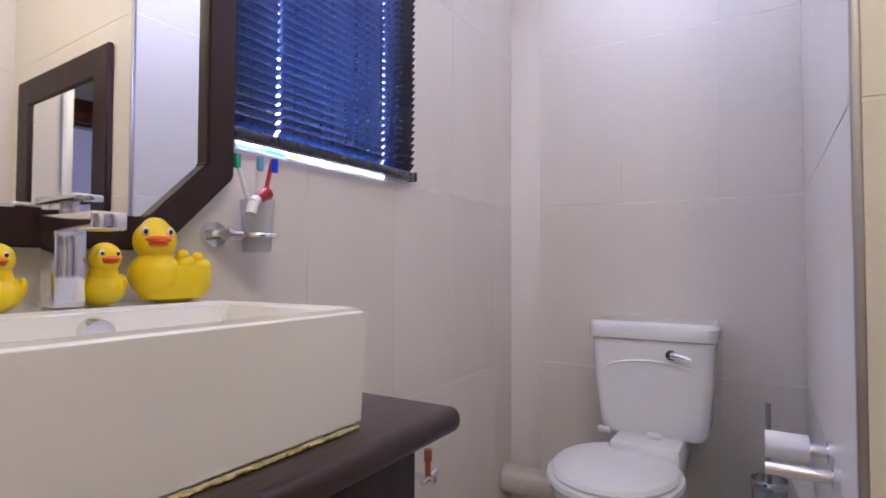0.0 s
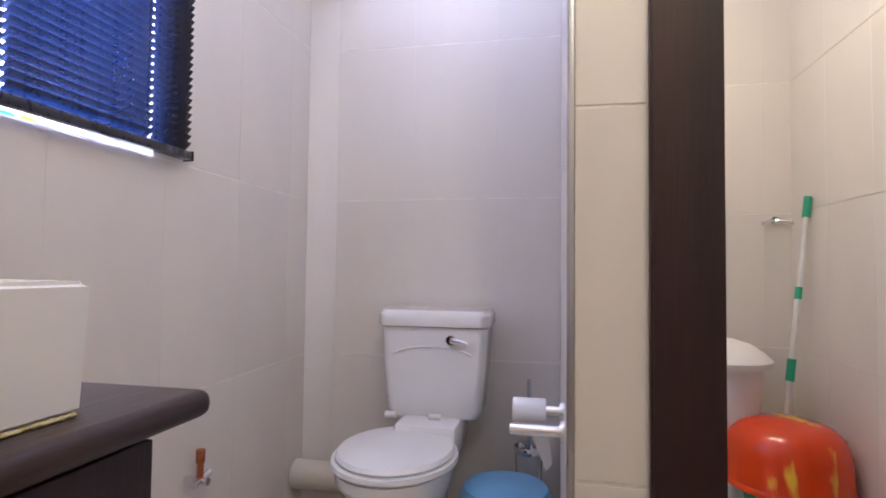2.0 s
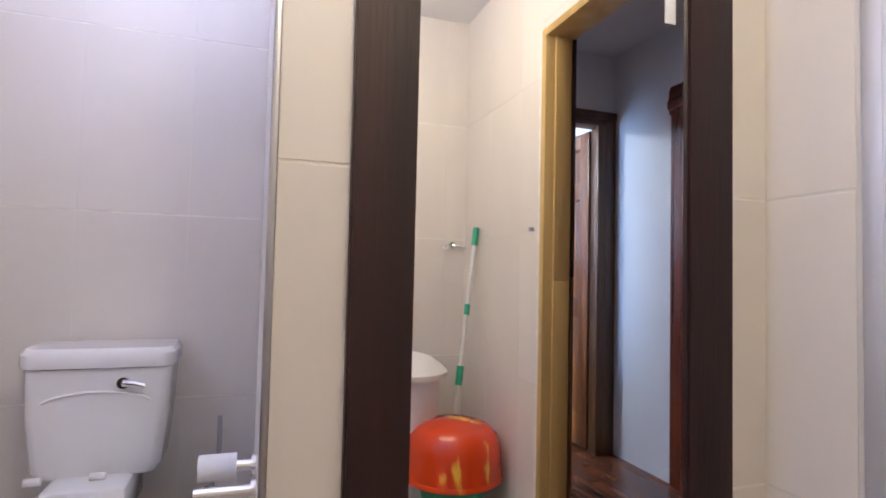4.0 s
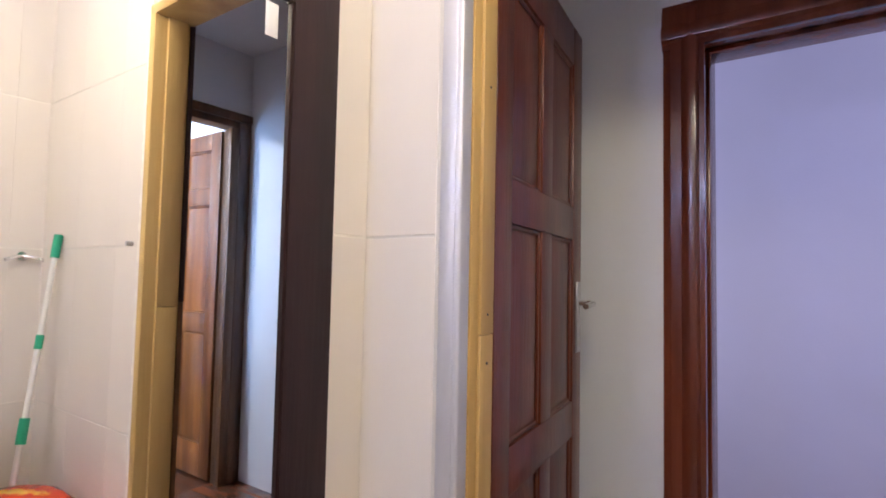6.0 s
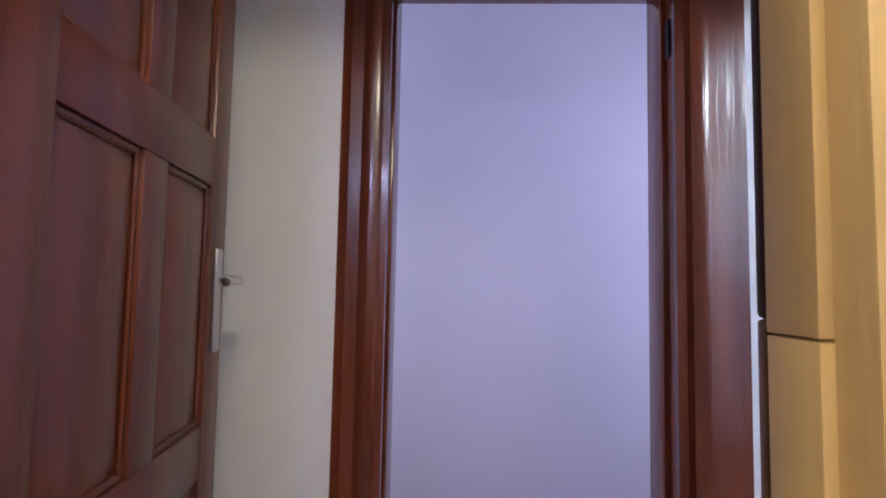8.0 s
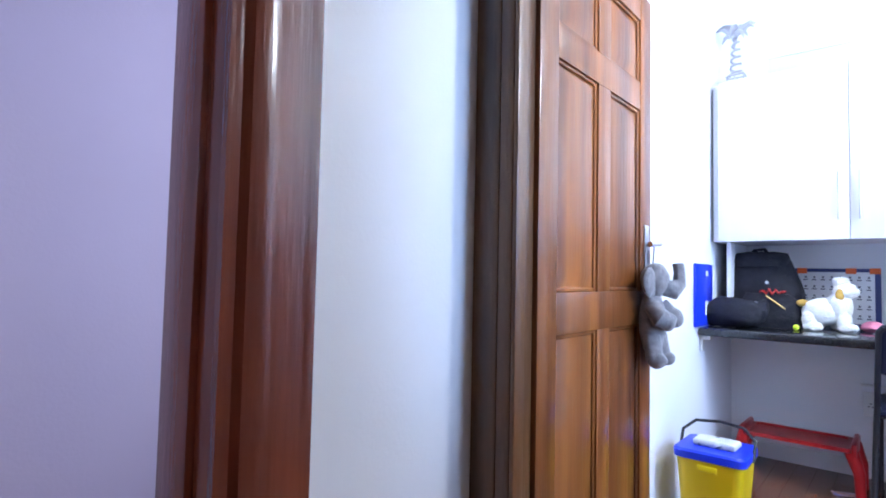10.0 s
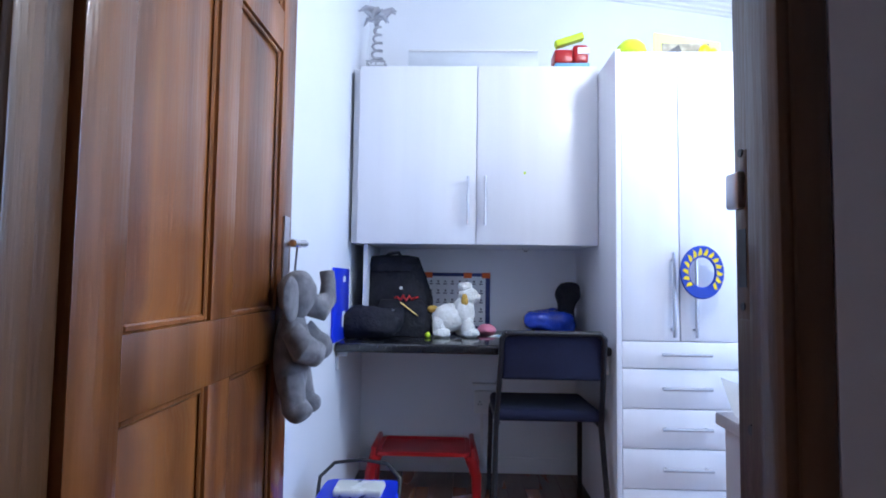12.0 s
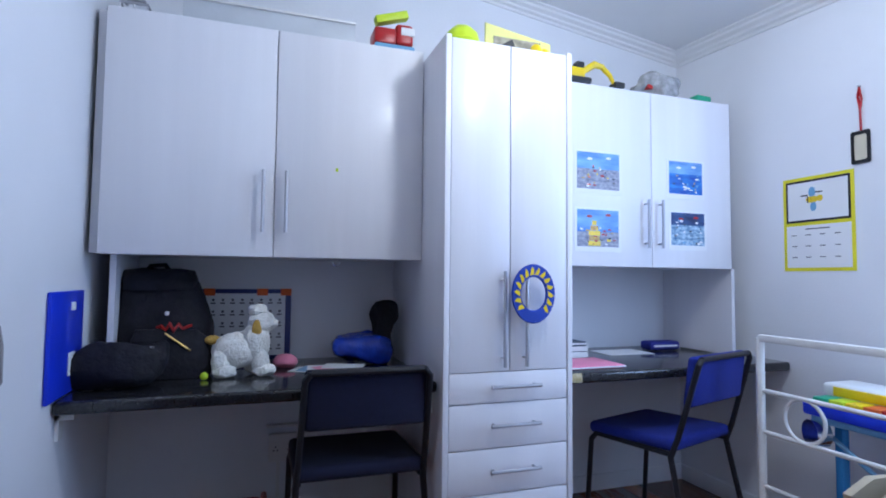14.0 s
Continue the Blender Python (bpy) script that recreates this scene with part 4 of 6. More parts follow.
for s in (-1, 1):
    tube(bm, [(1.105, YB + T + 0.008, 1.25), (1.105 + s * 0.035, YB + T + 0.03, 1.245), (1.105 + s * 0.06, YB + T + 0.035, 1.235)], 0.007)
    ball(bm, (1.105 + s * 0.06, YB + T + 0.035, 1.235), 0.01, 12)
part("hook", bm, M_CHROME, hk)
solo("wall_screw", C((XD - T, -0.15, 1.29), (XD - T - 0.02, -0.15, 1.29), 0.008), M_STEEL, "small steel fixing on the tiled wall", "fixing")
cl = thing("ceiling_light", (0.36, 0.05, H), "round glass ceiling light", "ceiling light")
part("base", C((0.36, 0.05, H - 0.02), (0.36, 0.05, H - 0.0005), 0.13), M_WHMET, cl)
part("rim", lathe(bmesh.new(), (0.36, 0.05, H - 0.035), [(0.125, 0), (0.135, 0.005), (0.13, 0.016)], 32), M_GLOW, cl)
ZL = bed_ceil(0.62, -1.95) - 0.012
cl = thing("ceiling_light", (0.62, -1.95, ZL), "round glass ceiling light", "ceiling light")
part("base", C((0.62, -1.95, ZL - 0.02), (0.62, -1.95, ZL + 0.02), 0.13), M_WHMET, cl)
part("rim", lathe(bmesh.new(), (0.62, -1.95, ZL - 0.035), [(0.125, 0), (0.135, 0.005), (0.13, 0.016)], 32), M_GLOW, cl)


# ---- bedroom things ----
YC, YF = -3.0, -2.73          # fronts of the wall cupboards and of the tall cupboard


def bar_handle(pt, x0, z0, x1, z1, y, parent):
    bm = bmesh.new()
    tube(bm, [(x0, y + 0.03, z0), (x1, y + 0.03, z1)], 0.0065, 10)
    for k in (0.09, 0.91):
        x, z = x0 + (x1 - x0) * k, z0 + (z1 - z0) * k
        cyl(bm, (x, y, z), (x, y + 0.03, z), 0.0045, seg=10)
    return part("handle", bm, M_STEEL, parent, "brushed steel bar handle")


def cupboard(name, x0, x1, y, z0, z1, mid, label):
    t = thing(name, ((x0 + x1) / 2, YS, z0), label, "wall cupboard")
    part("body", B(x0, x1, YS + 0.001, y - 0.019, z0, z1, 0.001), M_MELA, t)
    for a, b, s in ((x0 + 0.001, mid - 0.002, 1), (mid + 0.002, x1 - 0.001, -1)):
        d = part("door", B(a, b, y - 0.018, y, z0 - 0.004, z1 - 0.002, 0.0015), M_MELA, t)
        hx = mid - 0.04 if s > 0 else mid + 0.04
        bar_handle(0, hx, z0 + 0.085, hx, z0 + 0.31, y, d)
    return t


cupboard("wall_cupboard", 0.999, 2.123, YC, 1.205, 2.05, 1.565, "white woodgrain two-door wall cupboard above the desk")
solo("filler_panel", B(2.124, XE - 0.012, YS + 0.001, YC - 0.05, 1.205, 2.05), M_MELA, "narrow shaded white filler beside the cupboard", "panel")
cupboard("wall_cupboard", -0.606, 0.476, YC, 1.195, 2.02, -0.125, "white woodgrain two-door wall cupboard with taped prints")
# side panels under the cupboards
solo("side_panel", B(2.085, 2.105, YS + 0.001, -3.10, 0.765, 1.203), M_MELA, "white upright panel under the wall cupboard", "panel")
solo("side_panel", B(-0.625, -0.605, YS + 0.001, YC - 0.004, 0.765, 1.19), M_MELA, "white upright panel under the wall cupboard", "panel")
# tall cupboard
tc = thing("tall_cupboard", (0.735, YS, 0), "tall white woodgrain cupboard with five drawers", "cupboard")
part("side", B(0.976, 0.997, YS + 0.001, YF + 0.001, 0, 2.013, 0.0015), M_MELA, tc)
part("side", B(0.478, 0.499, YS + 0.001, YF + 0.001, 0, 2.013, 0.0015), M_MELA, tc)
part("body", B(0.500, 0.975, YS + 0.002, YF - 0.022, 0.08, 2.005), M_MELA, tc)
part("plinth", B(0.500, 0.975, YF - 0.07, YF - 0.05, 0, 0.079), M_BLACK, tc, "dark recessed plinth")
for a, b, hx in ((0.741, 0.973, 0.772), (0.502, 0.737, 0.684)):
    d = part("door", B(a, b, YF - 0.02, YF - 0.002, 0.798, 2.003, 0.0015), M_MELA, tc)
    bar_handle(0, hx, 0.815, hx, 1.158, YF - 0.002, d)
for z0, z1 in ((0.687, 0.794), (0.527, 0.683), (0.368, 0.523), (0.209, 0.364), (0.085, 0.205)):
    d = part("drawer_front", B(0.502, 0.973, YF - 0.02, YF - 0.002, z0, z1, 0.0015), M_MELA, tc)
    zm = (z0 + z1) / 2 + 0.005
    bar_handle(0, 0.625, zm, 0.822, zm, YF - 0.002, d)
# desks
def desk(name, x0, x1, label):
    bm = B(x0, x1, YS + 0.001, -2.785, 0.722, 0.762, 0.012, 4)
    t = thing(name, ((x0 + x1) / 2, -2.8, 0.722), label, "desk")
    part("top", bm, M_BLACKTOP, t)
    return t


desk("desk", 0.998, XE - 0.003, "black speckled desk slab fixed between wall and cupboard")
desk("desk", XW + 0.003, 0.477, "black speckled desk slab fixed between cupboard and wall")
solo("wall_bracket", box(B(XE - 0.05, XE - 0.001, -2.87, -2.83, 0.70, 0.7215), XE - 0.012, XE - 0.001, -2.87, -2.83, 0.64, 0.7215), M_WHMET, "small steel bracket under the desk", "bracket")
solo("desk_bracket", B(0.998, 1.025, -2.86, -2.83, 0.64, 0.7215), M_PLASTW, "small pale fixing block under the desk", "bracket")
bm = B(0.40, 0.477, -2.784, -2.7805, 0.728, 0.764, 0.001)
solo("tape_strip", rough_up(bm, 0.002, 60), M_ADH, "yellowed strip of tape on the desk edge", "tape")
so = thing("wall_socket", (1.49, YS, 0.40), "white double wall socket on conduit", "socket")
part("plate", B(1.43, 1.55, YS + 0.0155, YS + 0.035, 0.32, 0.44, 0.004), M_PLASTW, so)
for x in (1.46, 1.52):
    bm = bmesh.new()
    for dx, dz in ((-0.008, 0), (0.008, 0), (0, 0.014)):
        cyl(bm, (x + dx, YS + 0.0345, 0.37 + dz), (x + dx, YS + 0.036, 0.37 + dz), 0.0035, seg=8)
    part("pin_holes", bm, M_BLACK, so)
part("shelf_edge", B(1.42, 1.56, YS + 0.001, YS + 0.04, 0.47, 0.478), M_PLASTW, so)
part("conduit", B(1.50, 1.515, YS + 0.001, YS + 0.015, 0.02, 0.32), M_PLASTW, so)
solo("cup_hook", tube(bmesh.new(), [(1.33 + 0.014 * math.cos(a), -3.03, 1.187 - 0.014 * math.sin(a)) for a in [k * math.pi / 8 for k in range(9)]], 0.002, 6), M_CHROME, "small hook under the cupboard", "hook")
solo("sticker", B(1.335, 1.345, YC, YC + 0.001, 1.532, 1.545), M_LIME, "tiny green sticker on the cupboard door", "sticker")

# prints taped on the cupboard
def inks(name, a, b, scale=30.0, flat=0.25):
    return mat(name, a, 0.5, 0, 0, scale, 0.0, 60, color2=b, stretch=(flat, 1, 1))


I_SKY = inks("print_sky_ink", (0.01, 0.12, 0.48), (0.26, 0.52, 0.80), 18)
I_SEA = inks("print_sea_ink", (0.01, 0.07, 0.40), (0.03, 0.26, 0.68), 45)
I_ROCK = inks("print_rock_ink", (0.16, 0.17, 0.24), (0.42, 0.44, 0.52), 70, 0.6)
I_NIGHT = inks("print_night_ink", (0.01, 0.02, 0.08), (0.05, 0.13, 0.32))
I_ICE = inks("print_ice_ink", (0.05, 0.16, 0.32), (0.50, 0.68, 0.80), 80, 0.5)
I_TAN = inks("print_tan_ink", (0.40, 0.22, 0.05), (0.70, 0.48, 0.16), 80, 1.0)
PRINTS = (("printed picture of toy vehicles on a rocky beach", (0.045, 0.295, 1.515, 1.715), I_SKY, I_ROCK, 0.55, (M_YELP, M_RED, M_PAPER, M_INK, I_TAN, M_BOOK, M_ORANGE)),
          ("printed picture of toy boats on blue sea", (-0.437, -0.212, 1.522, 1.712), I_SKY, I_SEA, 0.62, (M_PAPER, M_SKYB, M_PAPER, I_TAN, M_BOOK)),
          ("printed picture of a toy tower with helicopter", (0.05, 0.295, 1.255, 1.455), I_SKY, I_ROCK, 0.40, (M_RED, M_YELP, M_PAPER, M_RED, M_BLACK, I_TAN)),
          ("printed picture of a toy city at night", (-0.447, -0.222, 1.275, 1.465), I_NIGHT, I_ICE, 0.62, (M_BOOK, M_PAPER, M_SKYB, M_INK, M_PAPER)))
for n, (lab, (x0, x1, z0, z1), m_up, m_low, split, cols) in enumerate(PRINTS):
    pr = thing("taped_print", (x0, YC, z0), lab, "picture", "prints on the cupboard")
    rnd = random.Random(40 + n)
    part("paper", B(x0, x1, YC + 0.0005, YC + 0.0018, z0, z1), M_PAPER, pr)
    a, b, c, d = x0 + 0.013, x1 - 0.013, z0 + 0.024, z1 - 0.010
    h = c + (d - c) * split
    part("upper_image", B(a, b, YC + 0.0015, YC + 0.0024, h, d), m_up, pr)
    part("lower_image", B(a, b, YC + 0.0015, YC + 0.0024, c, h), m_low, pr)
    if n == 2:
        for k, w in enumerate((0.032, 0.027, 0.030, 0.020, 0.012)):
            zz = c + 0.004 + 0.023 * k
            part("printed_shape", B((a + b) / 2 + 0.02 - w, (a + b) / 2 + 0.02 + w, YC + 0.002, YC + 0.0028, zz, zz + 0.021), I_TAN if k % 2 else M_YELP, pr)
    for k in range(22):
        px, pz = rnd.uniform(a + 0.004, b - 0.03), c + 0.004 + (h - c) * 1.12 * rnd.random() ** 1.2
        bm = bmesh.new()
        w, hh = rnd.uniform(0.005, 0.016), rnd.uniform(0.003, 0.008)
        m = rnd.randint(5, 8)
        prism(bm, [(px + 0.014 + w * rnd.uniform(0.6, 1.0) * math.cos(2 * math.pi * q / m), pz + 0.006 + hh * rnd.uniform(0.5, 1.0) * math.sin(2 * math.pi * q / m)) for q in range(m)], "y", YC + 0.002, YC + 0.0028 + 0.00002 * k)
        part("printed_shape", bm, cols[k % len(cols)], pr)
    for k in range(2):
        px = a + (b - a) * (0.2 + 0.45 * k)
        part("printed_shape", ball(bmesh.new(), (px + 0.012, YC + 0.0022, d - 0.022 - 0.008 * k), (0.016, 0.0008, 0.006), 12), (M_RED if n in (2, 3) else M_PAPER), pr)

# foam ring on the tall cupboard
rg = thing("foam_flying_ring", (0.675, YF + 0.04, 1.08), "blue foam flying ring with yellow flames hung on handle", "toy ring")
bm = bmesh.new()
rc = Vector((0.672, YF + 0.047, 1.078))
pts_o, pts_i = [], []
n = 40
vo = [[bm.verts.new(rc + Vector((r * math.cos(2 * math.pi * k / n), y, r * 1.22 * math.sin(2 * math.pi * k / n)))) for k in range(n)] for r, y in ((0.085, -0.002), (0.088, 0.004), (0.085, 0.010), (0.052, 0.010), (0.049, 0.004), (0.052, -0.002))]
for i in range(6):
    for k in range(n):
        bm.faces.new((vo[i][k], vo[i][(k + 1) % n], vo[(i + 1) % 6][(k + 1) % n], vo[(i + 1) % 6][k]))
part("ring", bm, mat("blue_foam_cloth", (0.012, 0.05, 0.36), 0.7, bump=0.2, bscale=300), rg)
bm = bmesh.new()
for k in range(18):
    a = 2 * math.pi * k / 18
    d, tn = Vector((math.cos(a), 0, 1.22 * math.sin(a))), Vector((-math.sin(a), 0, 1.22 * math.cos(a)))
    if math.sin(a) < -0.85:
        continue
    q = [rc + d * 0.056 + Vector((0, 0.0108, 0)) - tn * 0.008, rc + d * 0.056 + Vector((0, 0.0108, 0)) + tn * 0.007, rc + d * 0.070 + tn * 0.012 + Vector((0, 0.0108, 0)), rc + d * 0.081 + tn * 0.006 + Vector((0, 0.0108, 0)), rc + d * 0.068 - tn * 0.002 + Vector((0, 0.0108, 0))]
    bm.faces.new([bm.verts.new(p) for p in q])
part("flames", bm, M_YELP, rg, "yellow printed flames")


# chairs
def office_chair(loc, turn, fab, label):
    """Stacking chair facing local +y: sits at the origin on the floor."""
    t = thing("stacking_chair", (0, 0, 0), label, "chair", "stacking chairs at the desks")
    bm = B(-0.225, 0.225, -0.20, 0.23, 0.44, 0.492, 0.022, 4)
    for v in bm.verts:
        if v.co.z > 0.47:
            v.co.z += 0.012 * (1 - (v.co.x / 0.225) ** 2) * (1 - (v.co.y / 0.23) ** 2)
        if v.co.y > 0.18:
            v.co.z -= 0.012
    part("seat", bm, fab, t)
    bm = bmesh.new()
    box(bm, -0.208, 0.208, -0.018, 0.018, 0, 0.205, 0.016, 4)
    for v in bm.verts:
        v.co.y += -0.27 - 0.13 * v.co.z + 0.035 * (v.co.x / 0.21) ** 2
        v.co.z += 0.625
    part("backrest", bm, fab, t)
    for s in (-1, 1):
        bm = tube(bmesh.new(), [(s * 0.225, 0.24, 0.012), (s * 0.22, 0.215, 0.40), (s * 0.215, 0.19, 0.43), (s * 0.215, -0.17, 0.43)], 0.0115, 10)
        part("front_leg", bm, M_BLKMET, t)
        bm = tube(bmesh.new(), [(s * 0.235, -0.27, 0.012), (s * 0.222, -0.18, 0.42), (s * 0.218, -0.21, 0.50), (s * 0.208, -0.295, 0.80), (s * 0.19, -0.297, 0.822)], 0.0115, 10)
        part("rear_leg", bm, M_BLKMET, t)
        part("foot", C((s * 0.225, 0.24, 0), (s * 0.225, 0.24, 0.02), 0.014), M_BLACK, t)
        part("foot", C((s * 0.235, -0.27, 0), (s * 0.235, -0.27, 0.02), 0.014), M_BLACK, t)
    part("top_bar", tube(bmesh.new(), [(-0.19, -0.297, 0.822), (0.19, -0.297, 0.822)], 0.0115, 10), M_BLKMET, t)
    part("cross_bar", tube(bmesh.new(), [(-0.215, -0.1, 0.43), (0.215, -0.1, 0.43)], 0.01, 8), M_BLKMET, t)
    t.matrix_basis = pose(*loc, 0, 0, turn)
    return t


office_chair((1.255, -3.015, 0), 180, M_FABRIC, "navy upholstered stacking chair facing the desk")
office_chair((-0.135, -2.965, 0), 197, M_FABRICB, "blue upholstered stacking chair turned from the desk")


# things on the left desk
def bag(name, c, r, label, seed, squash=1.0):
    bm = ball(bmesh.new(), (0, 0, 0), 1, 30)
    for v in bm.verts:
        p = v.co.copy()
        for k in range(3):
            v.co[k] = math.copysign(abs(p[k]) ** 0.52, p[k]) * r[k]
        v.co.z += r[2]
    rough_up(bm, 0.045, 7, seed)
    rough_up(bm, 0.014, 22, seed + 3)
    for v in bm.verts:
        v.co.z = max(v.co.z, 0)
        v.co += Vector(c)
    return bm


def soft_loft(rows, seed, amp=0.012):
    """A stuffed cloth shape through (cx, cy, w, d, z) rows, with folds."""
    fine = []
    for a, b in zip(rows, rows[1:]):
        fine += [tuple(p + (q - p) * k / 4 for p, q in zip(a, b)) for k in range(4)]
    fine.append(rows[-1])
    bm = loft(bmesh.new(), [rrect(cx, cy, w, d, 0.42 * min(w, d), z, 8) for cx, cy, w, d, z in fine])
    z0 = rows[0][4]
    rough_up(bm, amp, 9, seed)
    rough_up(bm, amp * 0.5, 26, seed + 3)
    for v in bm.verts:
        v.co.z = max(v.co.z, z0)
    return bm


bp = thing("backpack", (1.96, -3.2, 0.762), "black nylon backpack with red drawcord on the desk", "backpack")
part("body", soft_loft([(1.95, -3.25, 0.31, 0.20, 0.763), (1.945, -3.25, 0.345, 0.23, 0.83), (1.95, -3.25, 0.34, 0.23, 0.95), (1.96, -3.25, 0.30, 0.20, 1.06), (1.965, -3.255, 0.25, 0.16, 1.12), (1.965, -3.26, 0.20, 0.12, 1.14)], 1), M_BAG, bp)
part("top_flap", soft_loft([(1.965, -3.23, 0.24, 0.19, 1.075), (1.965, -3.235, 0.26, 0.19, 1.11), (1.965, -3.24, 0.24, 0.15, 1.145), (1.965, -3.245, 0.14, 0.08, 1.155)], 3, 0.008), M_BAG, bp)
part("front_pocket", soft_loft([(1.90, -3.12, 0.25, 0.09, 0.763), (1.90, -3.12, 0.27, 0.10, 0.82), (1.91, -3.125, 0.25, 0.09, 0.90), (1.92, -3.135, 0.20, 0.06, 0.935)], 5, 0.009), M_BAG, bp)
part("carry_loop", tube(bmesh.new(), [(2.02, -3.25, 1.14), (2.0, -3.24, 1.165), (1.95, -3.235, 1.17), (1.93, -3.24, 1.14)], 0.008, 8), M_BAG, bp)
part("drawcord", tube(bmesh.new(), [(1.95 - 0.014 * k, -3.095 + 0.008 * math.sin(k * 2.1), 0.945 + 0.012 * math.sin(k * 2.7)) for k in range(9)], 0.005, 6), M_RED, bp, "red drawcord")
part("drawcord", tube(bmesh.new(), [(1.92 - 0.012 * k, -3.075 + 0.004 * math.sin(k * 3), 0.925 - 0.009 * k) for k in range(8)], 0.004, 6), M_BRASS, bp, "tan drawcord")
part("toggle", B(1.915, 1.93, -3.128, -3.115, 0.985, 1.0, 0.004), M_PLASTW, bp)
ca = thing("camera_bag", (2.04, -3.0, 0.762), "black padded bag on the desk", "bag")
part("body", bag("c", (2.03, -2.98, 0.763), (0.125, 0.08, 0.08), "", 9), M_BAG, ca)
part("zip", tube(bmesh.new(), [(2.13 - 0.02 * k, -2.93, 0.895) for k in range(11)], 0.003, 6), M_STEEL, ca)
fo = thing("plastic_folder", (XE, -2.9, 0.76), "blue plastic document wallet hung on the wall", "folder")
part("wallet", B(XE - 0.014, XE - 0.001, -3.02, -2.72, 0.765, 1.08, 0.004), M_BLUE, fo)
part("label", B(XE - 0.016, XE - 0.0135, -2.93, -2.89, 1.02, 1.045), M_PAPER, fo)
part("label", B(XE - 0.016, XE - 0.0135, -2.94, -2.88, 0.82, 0.89), M_PAPER, fo)
wc = thing("desk_calendar_chart", (1.6, YS + 0.05, 0.765), "white chart with navy border leaning on the wall", "chart")
part("board", B(1.47, 1.885, YS + 0.02, YS + 0.03, 0.765, 1.074, 0.002), mat("navy_card", (0.03, 0.04, 0.16), 0.5), wc)
part("sheet", B(1.495, 1.86, YS + 0.0295, YS + 0.0315, 0.785, 1.055), M_PAPER, wc)
bm = bmesh.new()
for i in range(9):
    for j in range(5):
        x, z = 1.51 + 0.039 * i, 0.81 + 0.05 * j
        box(bm, x, x + 0.02, YS + 0.031, YS + 0.0322, z, z + 0.006)
        box(bm, x + 0.004, x + 0.014, YS + 0.031, YS + 0.0322, z + 0.012, z + 0.022)
part("print_marks", bm, M_INK, wc)
for x in (1.47, 1.57, 1.785):
    part("corner_tab", B(x, x + 0.045, YS + 0.0298, YS + 0.0325, 1.046, 1.076), M_ORANGE, wc)


def plush_dog():
    bm = bmesh.new()
    cx, cy, z0 = 1.665, -3.10, 0.763
    ball(bm, (cx + 0.02, cy, z0 + 0.115), (0.11, 0.08, 0.082), 26)
    ball(bm, (cx - 0.06, cy + 0.005, z0 + 0.15), (0.068, 0.068, 0.095), 22)
    ball(bm, (cx - 0.085, cy + 0.005, z0 + 0.245), (0.058, 0.054, 0.056), 22)
    ball(bm, (cx - 0.07, cy + 0.005, z0 + 0.295), (0.044, 0.042, 0.036), 18)
    ball(bm, (cx - 0.13, cy + 0.008, z0 + 0.235), (0.03, 0.026, 0.024), 16)
    for dx, dy in ((-0.085, 0.04), (-0.05, -0.04), (0.085, 0.045), (0.09, -0.04)):
        ball(bm, (cx + dx, cy + dy, z0 + 0.065), (0.04, 0.038, 0.062), 16)
        ball(bm, (cx + dx - 0.018, cy + dy + 0.01, z0 + 0.028), (0.052, 0.042, 0.03), 16)
    rough_up(bm, 0.008, 40)
    rough_up(bm, 0.006, 85, 4)
    for v in bm.verts:
        v.co.z = max(v.co.z, z0)
    ball(bm, (cx - 0.065, cy + 0.055, z0 + 0.215), (0.022, 0.014, 0.045), 14, 1)
    ball(bm, (cx - 0.065, cy - 0.045, z0 + 0.215), (0.022, 0.014, 0.045), 14, 1)
    ball(bm, (cx + 0.125, cy, z0 + 0.165), (0.035, 0.02, 0.022), 14, 1)
    ball(bm, (cx - 0.158, cy + 0.008, z0 + 0.24), 0.008, 10, 2)
    ball(bm, (cx - 0.118, cy + 0.04, z0 + 0.26), 0.005, 8, 2)
    bmesh.ops.transform(bm, matrix=Matrix.Translation((cx, cy, z0)) @ Matrix.Scale(0.8, 4) @ Matrix.Translation((-cx, -cy, -z0)), verts=bm.verts)
    return solo("plush_poodle", bm, [M_PLUSHW, M_GOLDP, M_BLACK], "white curly plush dog with golden ears on the desk", "plush toy")


plush_dog()
solo("small_ball", ball(bmesh.new(), (1.785, -3.03, 0.777), 0.014), M_LIME, "small lime green ball on the desk", "ball")
solo("pink_pouch", rough_up(ball(bmesh.new(), (1.50, -3.25, 0.787), (0.05, 0.05, 0.026)), 0.008, 25), M_PINK, "crumpled pink pouch on the desk", "pouch")
rnd = random.Random(4)
for k in range(5):
    bm = B(-0.08, 0.08, -0.055, 0.055, 0, 0.002)
    bmesh.ops.transform(bm, matrix=pose(1.40 - 0.03 * k, -3.15 + 0.03 * rnd.random(), 0.7625 + 0.003 * k, 0, 0, rnd.uniform(-35, 35)), verts=bm.verts)
    solo("loose_paper", bm, [M_PAPER, M_SKYB, M_PAPER, M_PINK, M_PAPER][k], "loose printed paper lying on the desk", "paper", "papers on the desk")
solo("shopping_bag", bag("s", (1.18, -3.28, 0.763), (0.115, 0.08, 0.06), "", 13), M_BBAG, "crumpled shiny blue carrier bag on the desk", "bag")
solo("bottle_bag", bag("k", (1.085, -3.30, 0.763), (0.055, 0.05, 0.13), "", 17), M_BAG, "upright black padded bottle bag", "bag")

